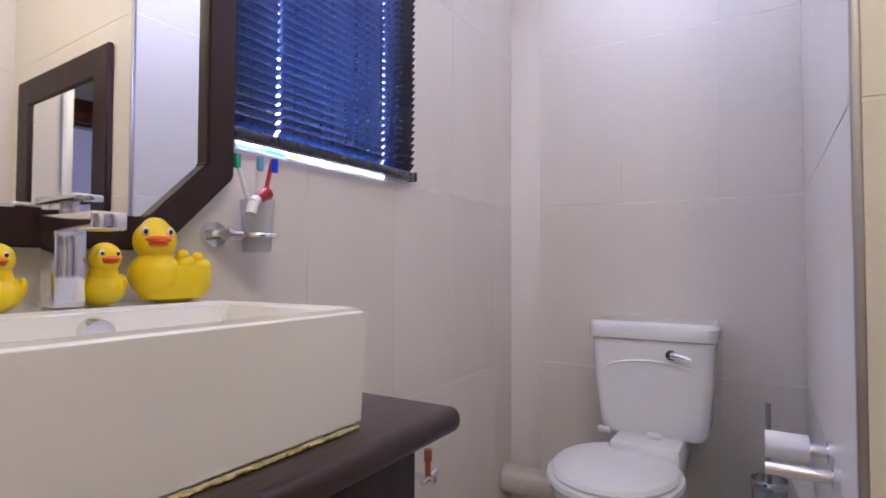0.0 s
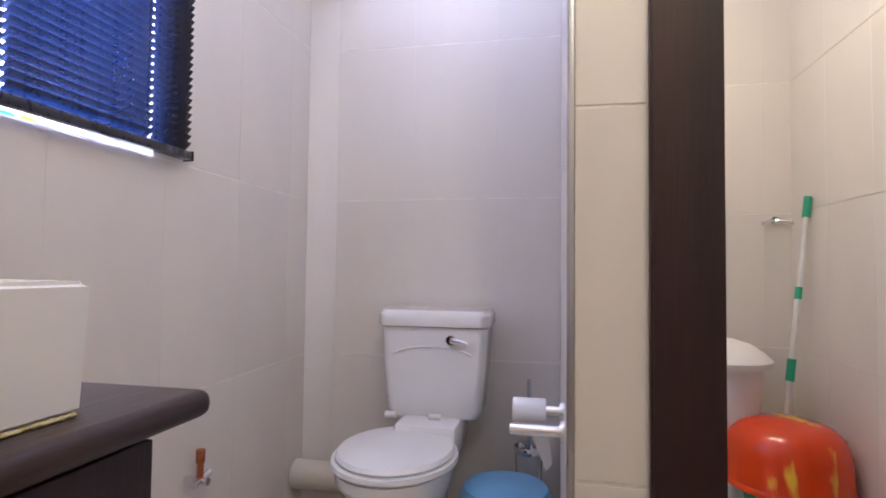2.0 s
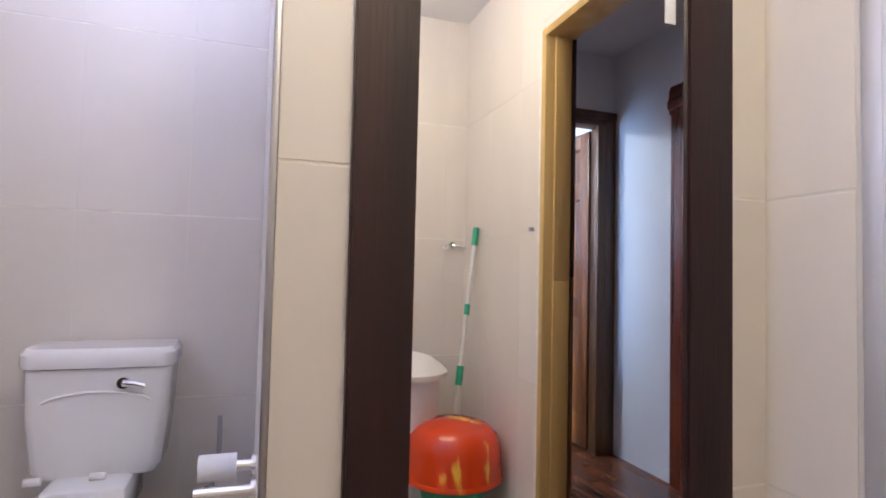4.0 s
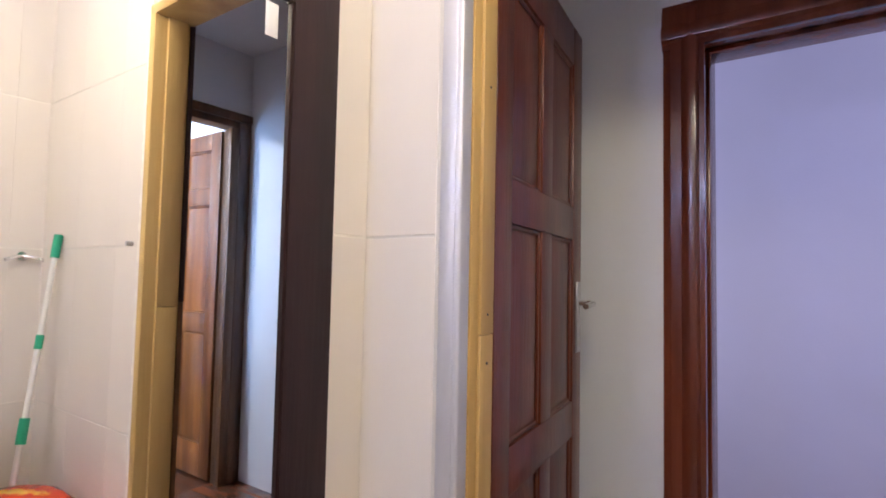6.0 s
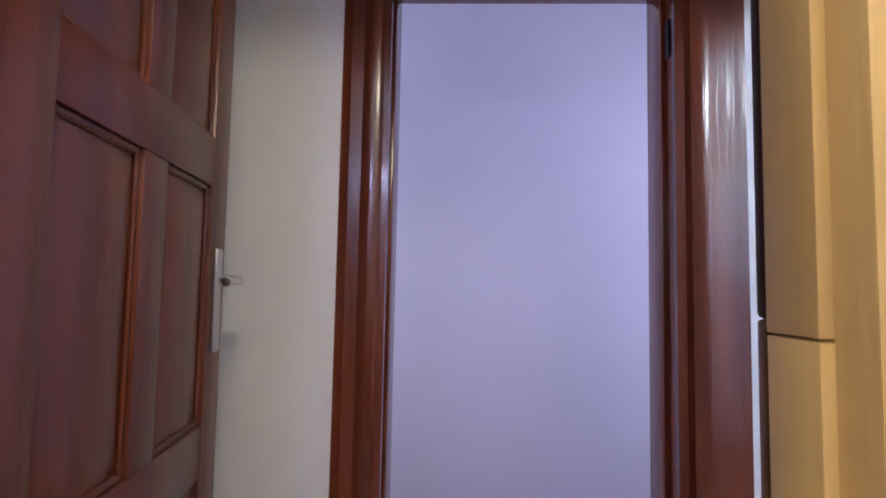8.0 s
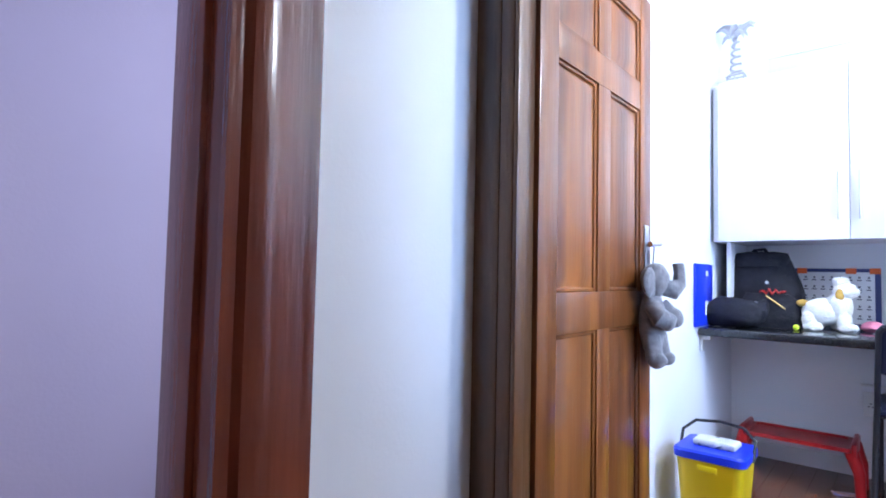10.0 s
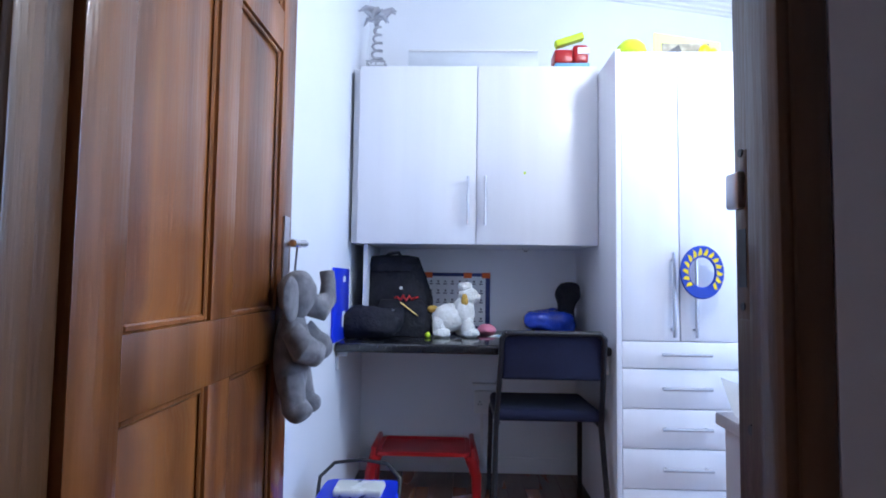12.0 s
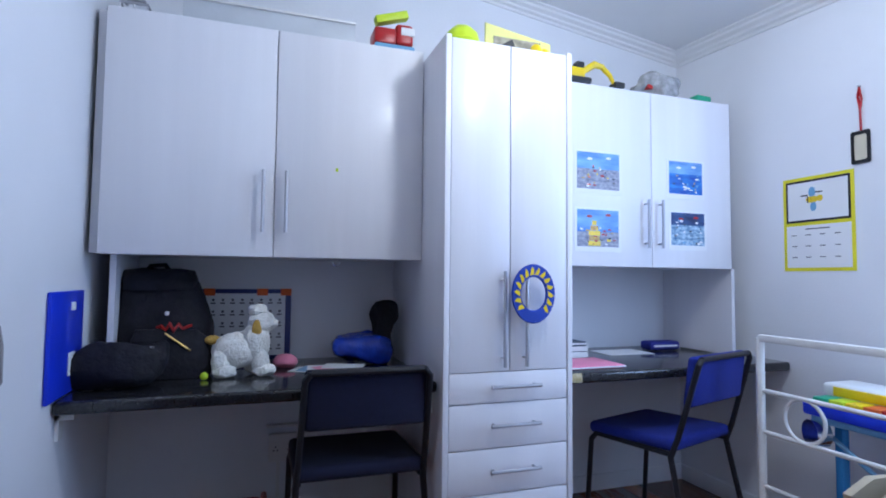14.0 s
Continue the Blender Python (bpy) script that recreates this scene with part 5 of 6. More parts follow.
# right desk
rb = [(M_BOOK, 0.10, 0.03), (M_STEEL, 0.08, 0.02), (M_BOOK, 0.09, 0.024)]
z = 0.763
fl = thing("pink_folder", (0.28, -2.96, z), "pink card folder with papers on the desk", "folder")
part("cover", B(0.14, 0.43, -3.08, -2.86, z, z + 0.012, 0.002), M_PINK, fl)
part("page_block", B(0.135, 0.425, -3.07, -2.855, z + 0.003, z + 0.008), M_PAPER, fl)
for k, (m, w, h) in enumerate(((M_PAPER, 0.16, 0.028), (M_BOOK, 0.17, 0.03), (M_BOOK, 0.15, 0.016))):
    bkz = z + [0, 0.0285, 0.059][k]
    bk = thing("book", (0.23, -3.25, bkz), ["thick paper block of printed pages", "thick dark covered book lying flat", "dark covered book on the stack"][k], "book", "books on the desk")
    part("cover", B(0.14, 0.14 + w * 1.45, -3.38, -3.14, bkz, bkz + h, 0.002), m, bk)
    part("page_block", B(0.135, 0.13 + w * 1.4, -3.375, -3.136, bkz + 0.004, bkz + h - 0.004), M_PAPER, bk)
solo("loose_paper", B(-0.28, -0.02, -3.35, -3.17, z, z + 0.002), M_PAPER, "loose white paper on the desk", "paper", "papers on the desk")
pc = thing("pencil_case", (-0.45, -3.3, z), "blue pencil case with white lettering bars", "pencil case")
part("case", B(-0.53, -0.34, -3.36, -3.27, z, z + 0.045, 0.014, 3), mat("navy_blue_nylon", (0.01, 0.015, 0.2), 0.6), pc)
part("stripe", B(-0.51, -0.36, -3.2705, -3.268, z + 0.018, z + 0.027), M_PAPER, pc)

# on top of the cupboards
ZT = 2.0505
bxx = thing("roll_of_plastic_sheet", (1.5, -3.2, ZT), "long clear plastic sheet lying on the cupboard", "plastic sheet")
part("sheet", B(1.27, 1.90, -3.08, -3.065, ZT, ZT + 0.10, 0.003), mat("milky_plastic", (0.72, 0.75, 0.78), 0.3, trans=0.3), bxx)
part("edge", B(1.27, 1.90, -3.064, -3.056, ZT + 0.094, ZT + 0.104, 0.002), M_PLASTW, bxx)
tr = thing("toy_fire_engine", (1.09, -3.12, ZT), "chunky red toy fire engine with lime ladder", "toy truck")
part("base", B(1.02, 1.19, -3.18, -3.06, ZT + 0.012, ZT + 0.042, 0.008), M_SKYB, tr)
part("body", B(1.10, 1.19, -3.175, -3.065, ZT + 0.042, ZT + 0.11, 0.01), M_RED, tr)
part("cab", B(1.025, 1.10, -3.175, -3.065, ZT + 0.042, ZT + 0.135, 0.016, 3), M_RED, tr)
part("window", B(1.022, 1.08, -3.165, -3.0625, ZT + 0.085, ZT + 0.12, 0.004), M_PAPER, tr)
bm = B(-0.06, 0.06, -0.02, 0.02, -0.014, 0.014, 0.005)
bmesh.ops.transform(bm, matrix=pose(1.11, -3.12, ZT + 0.175, 0, 18, 0) @ Matrix.Scale(1.2, 4), verts=bm.verts)
part("ladder", bm, M_LIME, tr)
for x in (1.065, 1.145):
    for y in (-3.17, -3.07):
        part("wheel", C((x, y - 0.008, ZT + 0.017), (x, y + 0.008, ZT + 0.017), 0.017), M_BOOK, tr)
solo("lime_helmet", lathe(bmesh.new(), (0.90, -2.83, 2.0135), [(0.06, 0), (0.07, 0.015), (0.06, 0.05), (0.035, 0.075), (0.01, 0.08)], 24), M_LIME, "lime green toy helmet on the cupboard", "toy helmet")
solo("black_toy_wedge", prism(bmesh.new(), [(0.70, 2.0135), (0.775, 2.0135), (0.715, 2.05)], "y", -2.82, -2.77), M_BLACK, "small black toy on the cupboard", "toy")
pa = thing("yellow_framed_picture", (0.55, -2.87, 2.0135), "yellow edged picture leaning on the cupboard", "picture")
bm = B(0.49, 0.785, -2.88, -2.87, 2.0135, 2.152, 0.002)
for v in bm.verts:
    v.co.z += (v.co.x - 0.785) * 0.16 * (1 if v.co.z > 2.08 else 0)
part("board", bm, mat("pale_yellow_card", (0.75, 0.72, 0.25), 0.6), pa)
part("image", B(0.54, 0.75, -2.8695, -2.866, 2.02, 2.10), mat("grey_landscape_print", (0.3, 0.27, 0.2), 0.6, 0, 0.5, 30), pa)
part("flower", ball(ball(bmesh.new(), (0.55, -2.82, 2.036), (0.02, 0.02, 0.02)), (0.585, -2.82, 2.042), (0.025, 0.02, 0.03)), M_YELP, pa)
ex = thing("toy_excavator", (0.25, -3.045, 2.02), "yellow toy excavator with black tracks", "toy excavator")
ZR = 2.0205
part("tracks", box(B(0.20, 0.34, -3.105, -3.075, ZR, ZR + 0.03, 0.01), 0.20, 0.34, -3.025, -2.995, ZR, ZR + 0.03, 0.01), M_BLACK, ex)
part("house", B(0.23, 0.32, -3.095, -3.005, ZR + 0.03, ZR + 0.075, 0.008), M_YELP, ex)
part("cab", B(0.235, 0.275, -3.045, -3.004, ZR + 0.07, ZR + 0.10, 0.005), M_BLACK, ex)
part("boom", tube(bmesh.new(), [(0.25, -3.02, ZR + 0.05), (0.175, -3.02, ZR + 0.10), (0.13, -3.02, ZR + 0.095)], [0.014, 0.016, 0.012], 8), M_YELP, ex)
part("arm", tube(bmesh.new(), [(0.14, -3.02, ZR + 0.10), (0.09, -3.02, ZR + 0.06), (0.07, -3.02, ZR + 0.025)], [0.012, 0.011, 0.008], 8), M_YELP, ex)
part("bucket", rough_up(B(0.02, 0.075, -3.05, -2.995, ZR, ZR + 0.028, 0.006), 0.002, 30), M_BLACK, ex)
part("engine", rough_up(ball(bmesh.new(), (0.335, -3.045, ZR + 0.045), (0.04, 0.04, 0.035)), 0.008, 30), M_INK, ex)
bgp = thing("bag_of_toys", (-0.25, -3.095, ZR), "clear plastic bag full of small toys", "toy bag")
part("bag", rough_up(bag("t", (-0.22, -3.095, ZR), (0.13, 0.09, 0.055), "", 21), 0.006, 30), M_PLASTC, bgp)
bm = bmesh.new()
rnd = random.Random(3)
for k in range(26):
    p = (rnd.uniform(-0.31, -0.13), rnd.uniform(-3.145, -3.045), ZR + rnd.uniform(0.012, 0.075))
    s = rnd.uniform(0.007, 0.016)
    box(bm, p[0] - s, p[0] + s, p[1] - s, p[1] + s, p[2] - s * 0.6, p[2] + s * 0.6, 0.002, 1, mi=k % 4)
part("bricks", bm, [M_RED, M_INK, M_PLASTW, M_BOOK], bgp, "small mixed toy bricks")
solo("green_toy", rough_up(B(-0.50, -0.41, -3.06, -3.005, ZR, ZR + 0.03, 0.008), 0.004, 20), M_GREEN, "small green toy on the cupboard", "toy")
# metallic wall letters
wl = thing("wire_palm_ornament", (2.07, -3.2, ZT), "silver wire palm tree ornament standing on the cupboard", "ornament")
ox, oy = 2.07, -3.16
bm = bmesh.new()
for dz in (0.0, 0.035, 0.07):
    tube(bm, [(ox + a * 0.045, oy + b * 0.03, ZT + 0.004 + dz) for a, b in ((-1, -1), (1, -1), (1, 1), (-1, 1), (-1, -1))], 0.004, 6)
for a in (-1, 0, 1):
    for b in (-1, 1):
        tube(bm, [(ox + a * 0.045, oy + b * 0.03, ZT + 0.001), (ox + a * 0.045, oy + b * 0.03, ZT + 0.076)], 0.0035, 6)
part("basket", bm, M_STEEL, wl, "woven wire base")
bm = bmesh.new()
tube(bm, [(ox + 0.03 * math.cos(k * 0.7) * (1 - k / 90), oy + 0.03 * math.sin(k * 0.7) * (1 - k / 90), ZT + 0.078 + 0.0046 * k) for k in range(48)], 0.006, 6)
part("trunk", bm, M_STEEL, wl, "coiled wire trunk")
for k in range(9):
    a = 2 * math.pi * k / 9
    dx, dy = math.cos(a), 0.6 * math.sin(a)
    bm = bmesh.new()
    pts = [(0.0, 0.0, 0.006), (0.035, 0.03 + 0.02 * math.sin(a * 2), 0.016), (0.075, 0.03 + 0.035 * math.sin(a * 2 + 1), 0.010), (0.10, 0.005 + 0.05 * math.sin(a * 2 + 1), 0.003)]
    tube(bm, [(ox + dx * r, oy + dy * r, ZT + 0.30 + z_) for r, z_, w_ in pts], [p[2] for p in pts], 6)
    part("leaf", bm, M_STEEL, wl)

# west wall
cal = thing("wall_calendar", (XW, -2.65, 1.18), "yellow edged wall calendar with a bee picture", "calendar")
part("backing", B(XW + 0.001, XW + 0.003, -2.805, -2.485, 1.18, 1.605), mat("bright_yellow_card", (0.8, 0.72, 0.03), 0.6), cal)
part("frame_line", B(XW + 0.0028, XW + 0.0042, -2.79, -2.50, 1.40, 1.59), M_BLACK, cal)
part("picture", B(XW + 0.004, XW + 0.0052, -2.78, -2.51, 1.41, 1.58), M_PAPER, cal)
part("sheet", B(XW + 0.0028, XW + 0.0042, -2.79, -2.50, 1.195, 1.385), M_PAPER, cal)
bm = bmesh.new()
bx_, bz_ = XW + 0.0056, 1.50
for dy, dz, ry, rz, mi in ((0, 0, 0.028, 0.016, 0), (0.035, 0.002, 0.014, 0.014, 0), (0.0, 0.032, 0.016, 0.024, 1), (0.005, -0.032, 0.014, 0.022, 1), (-0.02, 0, 0.004, 0.016, 2), (-0.005, 0, 0.004, 0.016, 2), (0.03, 0.03, 0.02, 0.003, 2), (-0.035, 0.02, 0.02, 0.003, 2)):
    ball(bm, (bx_, -2.665 + dy, bz_ + dz), (0.0006, ry, rz), 14, mi)
part("bee", bm, [M_YELP, M_SKYB, M_BLACK], cal)
bm = B(XW + 0.004, XW + 0.0048, -2.70, -2.59, 1.366, 1.371)
for i in range(4):
    for j in range(3):
        y, zz = -2.765 + 0.065 * i, 1.24 + 0.05 * j
        box(bm, XW + 0.004, XW + 0.0048, y, y + 0.025, zz, zz + 0.004)
part("print_marks", bm, M_INK, cal)
ho = thing("hanging_frame", (XW, -2.45, 1.6), "tiny dark framed picture on a red ribbon", "ornament")
part("frame", ring_mesh([(-2.49, 1.62), (-2.415, 1.62), (-2.415, 1.755), (-2.49, 1.755)], [(-2.478, 1.634), (-2.427, 1.634), (-2.427, 1.741), (-2.478, 1.741)], "x", XW + 0.001, XW + 0.014), M_BLACK, ho)
part("picture", B(XW + 0.002, XW + 0.006, -2.48, -2.425, 1.632, 1.743), M_PAPERC, ho)
part("ribbon", tube(bmesh.new(), [(XW + 0.006, -2.45, 1.755), (XW + 0.006, -2.452, 1.85), (XW + 0.006, -2.46, 1.90), (XW + 0.006, -2.452, 1.93), (XW + 0.006, -2.445, 1.89), (XW + 0.006, -2.45, 1.85)], 0.005, 6), M_RED, ho)
part("nail", C((XW, -2.452, 1.94), (XW + 0.015, -2.452, 1.94), 0.004, seg=8), M_STEEL, ho)

# bed end
be = thing("metal_bed", (-0.28, -2.55, 0), "white enamelled metal bed end with ring ornament", "bed")
xb, y0, y1 = -0.29, -2.58, -1.62
for y in (y0, y1):
    part("post", C((xb, y, 0), (xb, y, 0.905), 0.016, seg=16), M_WHMET, be)
part("top_rail", B(xb - 0.014, xb + 0.014, y0, y1, 0.892, 0.92, 0.005), M_WHMET, be)
for z_ in (0.70, 0.54, 0.33):
    part("rail", C((xb, y0, z_), (xb, y1, z_), 0.009, seg=12), M_WHMET, be)
part("ring", tube(bmesh.new(), [(xb, -2.40 + 0.078 * math.cos(k * math.pi / 16), 0.62 + 0.078 * math.sin(k * math.pi / 16)) for k in range(33)], 0.007, 8), M_WHMET, be)
part("ring", tube(bmesh.new(), [(xb, -1.9 + 0.078 * math.cos(k * math.pi / 16), 0.62 + 0.078 * math.sin(k * math.pi / 16)) for k in range(33)], 0.007, 8), M_WHMET, be)
# toy keyboard on a blue stand
tk = thing("toy_keyboard_stand", (-0.5, -2.2, 0), "blue stand of a toy keyboard", "toy stand")
for y in (-2.42, -2.02):
    part("leg", B(-0.53, -0.49, y - 0.015, y + 0.015, 0, 0.60, 0.004), mat("blue_metallic_plastic", (0.05, 0.32, 0.7), 0.25, 0.3), tk)
part("shelf", B(-0.62, -0.40, -2.46, -1.95, 0.60, 0.625, 0.006), M_SKYB, tk)
part("brace", tube(bmesh.new(), [(-0.45, -2.42, 0.3), (-0.45, -2.02, 0.55)], 0.009), M_SKYB, tk)
part("brace", tube(bmesh.new(), [(-0.45, -2.02, 0.3), (-0.45, -2.42, 0.55)], 0.009), M_SKYB, tk)
part("drum", C((-0.43, -2.43, 0.56), (-0.38, -2.45, 0.56), 0.05), M_CHROME, tk)
ky = thing("toy_keyboard", (-0.5, -2.2, 0.626), "white toy keyboard with rainbow keys and yellow panel", "toy keyboard")
part("body", B(-0.63, -0.38, -2.48, -1.95, 0.626, 0.68, 0.012), M_BLUE, ky)
part("housing", B(-0.64, -0.47, -2.47, -1.97, 0.68, 0.745, 0.02, 3), M_PLASTW, ky)
part("panel", B(-0.474, -0.468, -2.42, -2.1, 0.70, 0.735, 0.002), M_YELP, ky)
for k, m in enumerate((M_GREEN, M_LIME, M_YELP, M_ORANGE, M_RED, M_PINK, M_BLUE)):
    part("key", B(-0.465, -0.385, -2.44 + 0.06 * k, -2.385 + 0.06 * k, 0.68, 0.70, 0.004), m, ky)

# papers and files beside the door
ch = thing("low_chest", (1.05, -1.2, 0), "plain white chest behind the door jamb", "chest")
part("body", B(0.70, 1.235, -1.35, -1.095, 0, 0.815, 0.004), M_MELA, ch)
part("top", B(0.69, 1.245, -1.36, -1.093, 0.815, 0.835, 0.004), M_MELA, ch)
fb = thing("document_file", (1.08, -1.2, 0.836), "bundle of cream and green document folders", "folder bundle")
for k, (m, xe, h) in enumerate(((M_PAPERC, 1.295, 0.182), (M_PAPERC, 1.282, 0.178), (M_PAPER, 1.27, 0.166), (M_PAPERC, 1.262, 0.175), (M_GREENF, 1.23, 0.155), (M_GREENF, 1.215, 0.16))):
    bm = bmesh.new()
    y = -1.165 + 0.009 * k
    prism(bm, [(0.93, 0.836), (xe - 0.055, 0.836), (xe - 0.03, 0.836 + h * 0.5), (xe, 0.836 + h * 0.96), (xe - 0.02, 0.836 + h), (0.93, 0.836 + h * 0.9)], "y", y, y + (0.0025 if k % 2 else 0.005))
    for v in bm.verts:
        v.co.y += 0.002 * math.sin(v.co.x * 40 + k)
    part("divider", bm, m, fb)
for k in range(2):
    n = 12
    ax = Vector((0.93, -0.36, 0)).normalized()
    ay = Vector((-0.36, -0.93, 0)).normalized()

    def curl(u, w):
        p = Vector((1.115 - 0.05 * k, -1.245 + 0.02 * k, 0)) + ax * (u - 0.5) * 0.30 + ay * (w - 0.5) * 0.21
        return Vector((p.x, p.y, 0.842 + 0.012 * k + 0.05 * max(0, u - 0.25) ** 1.5 + 0.01 * math.sin(u * 5 + w * 2 + k)))
    pp = thing("printed_sheet", tuple(curl(0.5, 0.5)), "curled white printed sheet lying on the chest", "paper", "sheets on the chest")
    for nm, (u0, u1, w0, w1), m, lift in (("sheet", (0, 1, 0, 1), M_PAPER, 0), ("print_block", (0.50, 0.72, 0.35, 0.6), M_INK, 0.0022), ("print_block", (0.78, 0.80, 0.2, 0.8), M_INK, 0.0022)):
        bm = bmesh.new()
        vs = [[bm.verts.new(curl(u0 + (u1 - u0) * i / n, w0 + (w1 - w0) * j / 6) + Vector((0, 0, lift))) for j in range(7)] for i in range(n + 1)]
        for p, q in zip(vs, vs[1:]):
            for j in range(6):
                bm.faces.new((p[j], p[j + 1], q[j + 1], q[j]))
        bmesh.ops.solidify(bm, geom=bm.faces[:], thickness=0.0012)
        part(nm, bm, m, pp)

# floor things
bi = thing("nappy_bucket", (1.96, -2.3, 0), "yellow plastic bucket with blue lid and black handle", "bucket")
bm = loft(bmesh.new(), [rrect(1.965, -2.29, 0.20, 0.20, 0.03, 0.0), rrect(1.965, -2.29, 0.245, 0.235, 0.035, 0.30), rrect(1.965, -2.29, 0.25, 0.24, 0.035, 0.305)])
part("body", bm, M_YELP, bi)
part("lip", B(1.93, 2.0, -2.168, -2.158, 0.262, 0.285, 0.004), M_YELP, bi)
bm = loft(bmesh.new(), [rrect(1.965, -2.29, 0.262, 0.252, 0.035, 0.30), rrect(1.965, -2.29, 0.265, 0.255, 0.035, 0.328), rrect(1.965, -2.29, 0.25, 0.24, 0.03, 0.336)])
part("lid", bm, M_BLUE, bi)
part("bail", tube(bmesh.new(), [(2.10, -2.29, 0.30), (2.10, -2.33, 0.37), (2.06, -2.37, 0.405), (1.97, -2.39, 0.41), (1.88, -2.37, 0.405), (1.83, -2.33, 0.37), (1.832, -2.29, 0.30)], 0.006, 8), M_BLACK, bi, "black carrying handle")
solo("wipes_packet", rough_up(B(1.88, 2.04, -2.34, -2.24, 0.3365, 0.362, 0.01, 3), 0.004, 30), art("packet_print", (0.6, 0.6, 0.55), [(0.7, 0.7, 0.7), (0.1, 0.12, 0.15), (0.45, 0.42, 0.3), (0.75, 0.75, 0.72)], 40), "printed foil packet lying on the bucket lid", "packet")
sl = thing("step_stool", (1.78, -3.2, 0), "red plastic bed tray table on the floor", "tray table")
bm = loft(bmesh.new(), [rrect(1.80, -3.18, 0.44, 0.27, 0.03, 0.215), rrect(1.80, -3.18, 0.44, 0.27, 0.03, 0.232), rrect(1.80, -3.18, 0.40, 0.23, 0.03, 0.234), rrect(1.80, -3.18, 0.40, 0.23, 0.03, 0.222)])
part("tray", bm, M_RED, sl)
for sx in (-1, 1):
    x = 1.80 + sx * 0.22
    part("rim", B(x - 0.012 + sx * 0.012, x + 0.012 + sx * 0.012, -3.31, -3.05, 0.19, 0.255, 0.01), M_RED, sl)
    for y in (-3.28, -3.08):
        part("leg", tube(bmesh.new(), [(x, y, 0.215), (x + sx * 0.03, y, 0.12), (x + sx * 0.035, y, 0.0)], [0.03, 0.024, 0.02], 12), M_RED, sl)
solo("pink_ball", ball(bmesh.new(), (2.07, -2.06, 0.045), 0.045), M_PINK, "pink plastic ball beside the bucket", "ball")
solo("orange_box", B(0.42, 0.52, -3.1, -2.95, 0, 0.12, 0.006), M_ORANGE, "orange box on the floor beside the cupboard", "box")
bm = B(-0.06, 0.06, -0.025, 0.025, 0, 0.006, 0.002)
bmesh.ops.transform(bm, matrix=pose(1.60, -3.12, 0.001, 0, 0, 20), verts=bm.verts)
solo("wrapper", rough_up(bm, 0.003, 40), mat("wrapper_print", (0.6, 0.3, 0.1), 0.4, 0, 0, 30, color2=(0.2, 0.25, 0.6)), "crumpled coloured wrapper on the floor", "wrapper")


# plush elephant hanging from the bedroom door handle
def elephant():
    bm = bmesh.new()
    c = Vector((2.048, -1.81, 0.0))

    def at(dx, dy, z):
        return c + Vector((dx, dy, z))
    ball(bm, at(0, 0, 0.815), (0.058, 0.066, 0.14), 26)
    ball(bm, at(-0.012, 0.0, 0.985), (0.062, 0.066, 0.07), 24)
    ball(bm, at(-0.015, 0.07, 0.975), (0.022, 0.055, 0.062), 20)
    ball(bm, at(-0.01, -0.07, 0.99), (0.02, 0.05, 0.058), 20)
    tube(bm, [at(-0.04, -0.02, 0.96), at(-0.075, -0.05, 0.945), at(-0.088, -0.085, 0.97), at(-0.085, -0.10, 1.02), at(-0.08, -0.10, 1.055)], [0.036, 0.033, 0.029, 0.026, 0.027], 14)
    for s, dz in ((1, 0), (-1, 0.01)):
        tube(bm, [at(-0.02, 0.05 * s, 0.885), at(-0.055, 0.06 * s, 0.84 + dz), at(-0.075, 0.045 * s - 0.02, 0.825 + dz)], [0.034, 0.036, 0.038], 14)
        ball(bm, at(-0.078, 0.045 * s - 0.022, 0.823 + dz), 0.038, 16)
        tube(bm, [at(-0.01, 0.035 * s, 0.76), at(-0.025, 0.045 * s, 0.70), at(-0.03, 0.048 * s, 0.675)], [0.04, 0.038, 0.036], 14)
        ball(bm, at(-0.04, 0.048 * s, 0.672), (0.046, 0.038, 0.032), 16)
    bmesh.ops.transform(bm, matrix=Matrix.Translation((c.x, c.y, 1.045)) @ Matrix.Diagonal((0.74, 0.86, 0.86, 1)) @ Matrix.Translation((-c.x, -c.y, -1.045)), verts=bm.verts)
    rough_up(bm, 0.004, 30)
    tube(bm, [at(0, 0, 1.03), at(0.0, -0.01, 1.08), at(-0.005, -0.005, 1.125)], 0.0025, 6)
    return solo("plush_elephant", bm, M_PLUSHG, "grey plush elephant hanging from the door handle", "plush toy")


elephant()

# bedroom window, out of sight beside the bed
w2 = thing("window_2", (XW, -1.81, 1.0), "white framed bedroom window", "window", kind="structure")
part("window_frame", ring_mesh([(-2.2, 1.0), (-1.42, 1.0), (-1.42, 2.1), (-2.2, 2.1)], [(-2.16, 1.04), (-1.46, 1.04), (-1.46, 2.06), (-2.16, 2.06)], "x", XW - 0.12, XW - 0.08), M_WHMET, w2)
pn = part("pane", B(XW - 0.102, XW - 0.098, -2.165, -1.455, 1.035, 2.065), M_GLASS, w2)
pn.visible_shadow = False

# ---- pieces of the setting ----
def cut(r, holes):
    out = [r]
    for h in holes:
        nxt = []
        for (a, b, c, d) in out:
            if h[1] <= a or h[0] >= b or h[3] <= c or h[2] >= d:
                nxt.append((a, b, c, d))
                continue
            if a < h[0]:
                nxt.append((a, h[0], c, d))
            if b > h[1]:
                nxt.append((h[1], b, c, d))
            m0, m1 = max(a, h[0]), min(b, h[1])
            if c < h[2]:
                nxt.append((m0, m1, c, h[2]))
            if d > h[3]:
                nxt.append((m0, m1, h[3], d))
        out = nxt
    return out


shared = {}


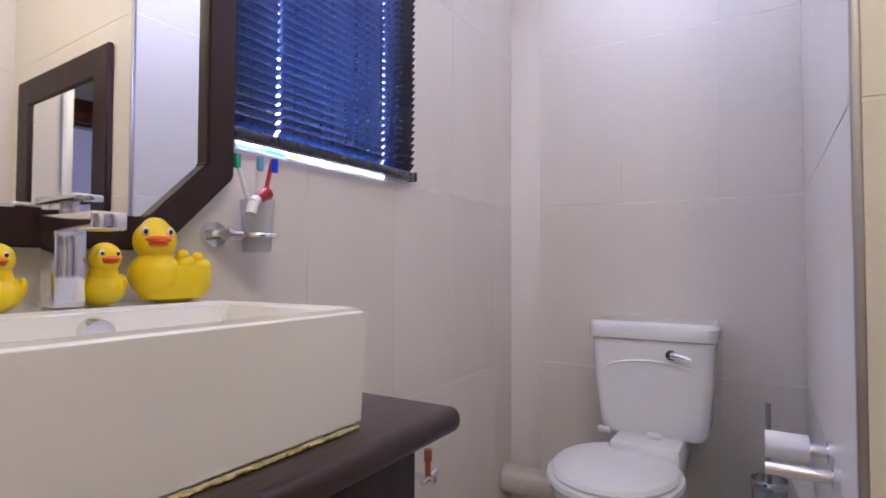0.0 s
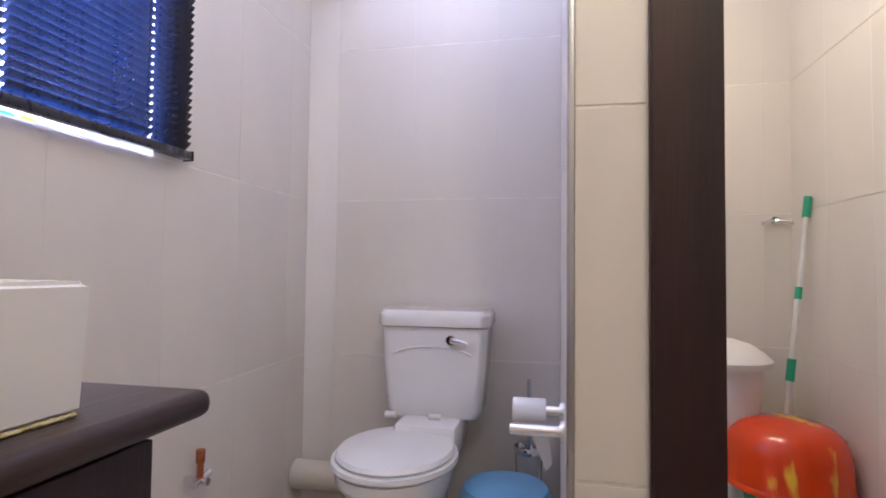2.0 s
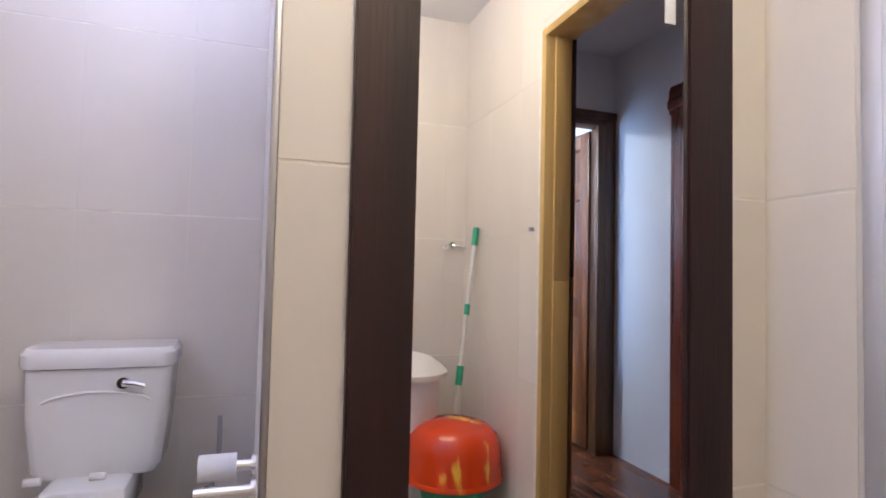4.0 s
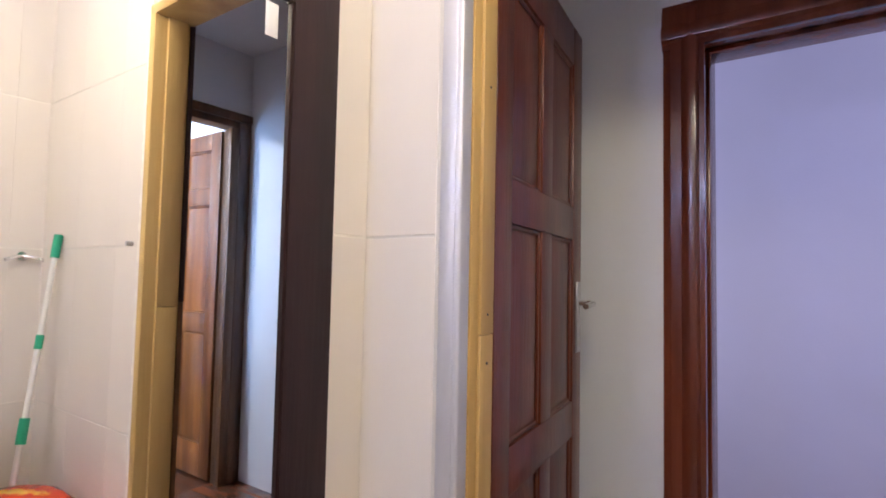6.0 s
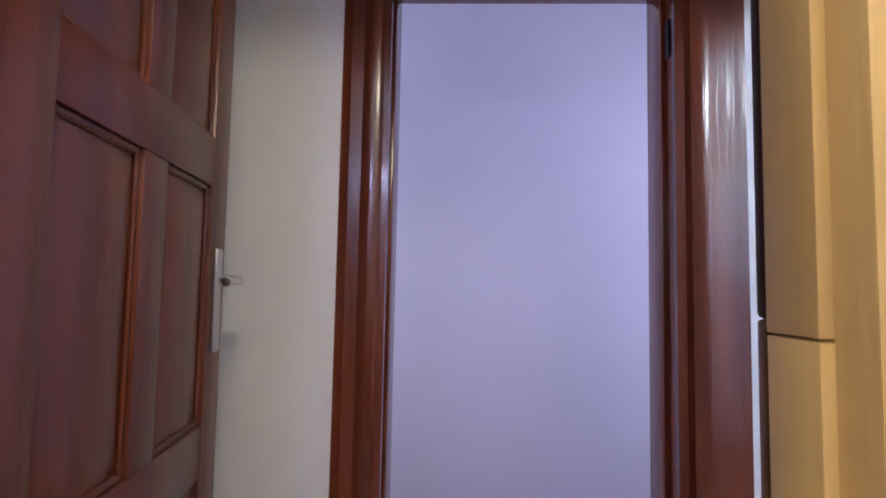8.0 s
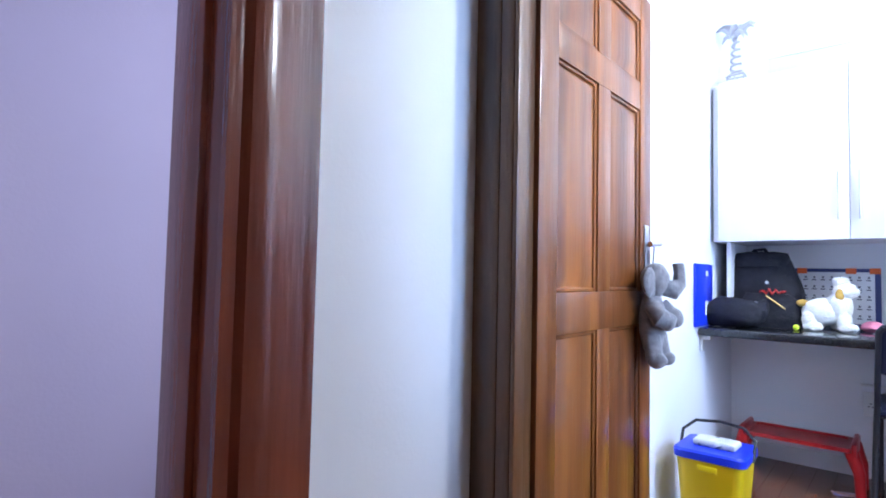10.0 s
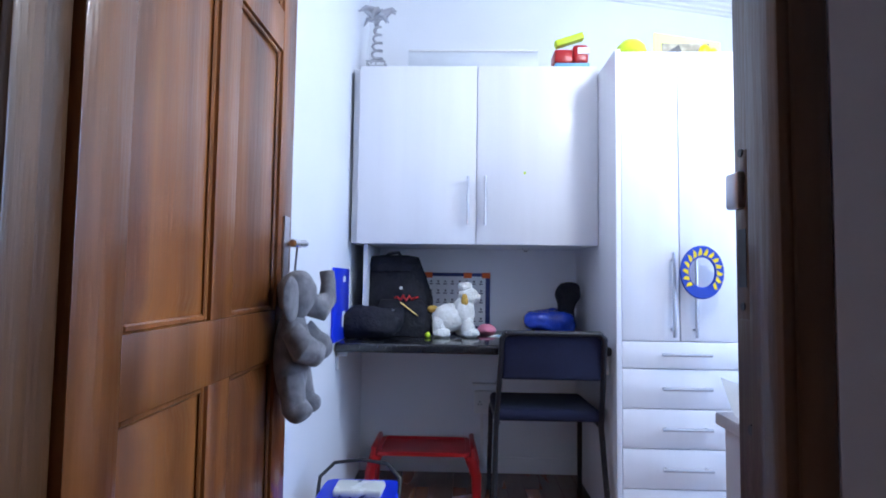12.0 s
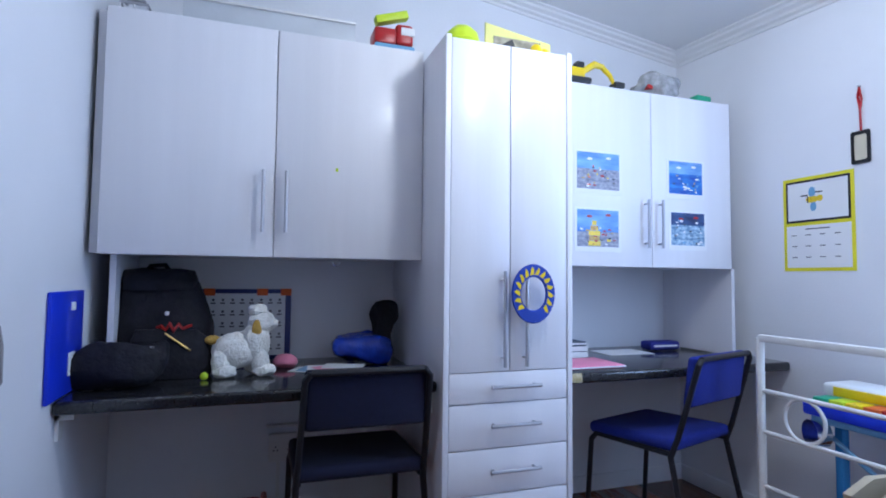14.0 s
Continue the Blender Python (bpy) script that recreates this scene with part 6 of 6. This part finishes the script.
def piece(name, parent, cx_, cy_, cz_, sx, sy, sz, material, bev=0.0015):
    key = (name, round(sx, 4), round(sy, 4), round(sz, 4), material.name)
    if key not in shared:
        bm = B(-sx / 2, sx / 2, -sy / 2, sy / 2, -sz / 2, sz / 2, bev, 1)
        me = bpy.data.meshes.new(name)
        bm.to_mesh(me)
        bm.free()
        me.materials.append(material)
        shared[key] = me
    ob = new(name, shared[key])
    ob.parent = parent
    ob.location = (cx_, cy_, cz_)
    return ob


G = 0.006


def tiles(parent, axis, at, s, u0, u1, ustart, holes=(), w=0.335, zj=(0, 0.024, 0.652, 1.281, 1.909, H)):
    """Large upright tiles on a wall across an axis; s is the way they face."""
    u = ustart
    while u < u1:
        for z0, z1 in zip(zj, zj[1:]):
            a, b = max(u, u0), min(u + w, u1)
            if b - a < 0.004:
                continue
            for (p, q, c, d) in cut((a, b, z0, z1), holes):
                if q - p < 0.006 or d - c < 0.006:
                    continue
                if axis == "x":
                    piece("tile", parent, at + s * T / 2, (p + q) / 2, (c + d) / 2, T, q - p - 0.0005, d - c - G, M_TILE, 0.0006)
                else:
                    piece("tile", parent, (p + q) / 2, at + s * T / 2, (c + d) / 2, q - p - 0.0005, T, d - c - G, M_TILE, 0.0006)
        u += w


tiles(w_win, "x", XB, 1, YB, YT, -1.1, [WIN])
tiles(w_toi, "y", YT, -1, XB, XP, -1.14)
tiles(w_mir, "x", XP + T, -1, YM, YT - T, 0.96 - 0.0, w=0.6)
tiles(w_mir, "y", YM + T, -1, XP + 0.012, XD, 0.12, w=0.36)
tiles(w_back, "y", YB, 1, XB, XD, -0.95)
tiles(w_door, "x", XD, -1, YB, YM, -0.94, [(DY0 - 0.047, DY1 + 0.085, -1, 2.14)])
solo("corner_trim", B(XP - 0.001, XP + 0.012, YM - 0.002, YM + 0.011, 0, H - 0.001, 0.003), M_STEEL, "thin grey metal corner trim on tiles", "trim", kind="structure")
floor_ob = bpy.data.objects["floor"]
for i in range(7):
    for j in range(10):
        x0_, y0_ = XB + 0.33 * i, YB + 0.33 * j
        a, b, c, d = x0_, min(x0_ + 0.33, XD + 0.06), y0_, min(y0_ + 0.33, YT)
        if b - a > 0.01 and d - c > 0.01:
            piece("tile", floor_ob, (a + b) / 2, (c + d) / 2, -0.006, b - a - 0.004, d - c - 0.004, 0.012, M_FLOORT)
# parquet blocks: bedroom and hall
def parquet(x0, x1, y0, y1, w, l):
    n = 0
    x, i = x0, 0
    while x < x1 - 1e-4:
        y = y0 - (l / 2 if i % 2 else 0)
        while y < y1 - 1e-4:
            a, b, c, d = x, min(x + w, x1), max(y, y0), min(y + l, y1)
            if b - a > 0.004 and d - c > 0.004:
                piece("parquet_block", floor_ob, (a + b) / 2, (c + d) / 2, -0.006, b - a - 0.001, d - c - 0.001, 0.012, M_PARQ, 0.0008)
            y += l
        x += w
        i += 1


parquet(XD + 0.06, XL + 0.1, YN, YH1, 0.09, 0.45)
parquet(0.4, XE, YS, YN, 0.09, 0.45)
parquet(XW, 0.4, YS, YN, 0.14, 0.9)
parquet(XL + 0.1, 3.25, -1.15, 1.45, 0.2, 0.9)
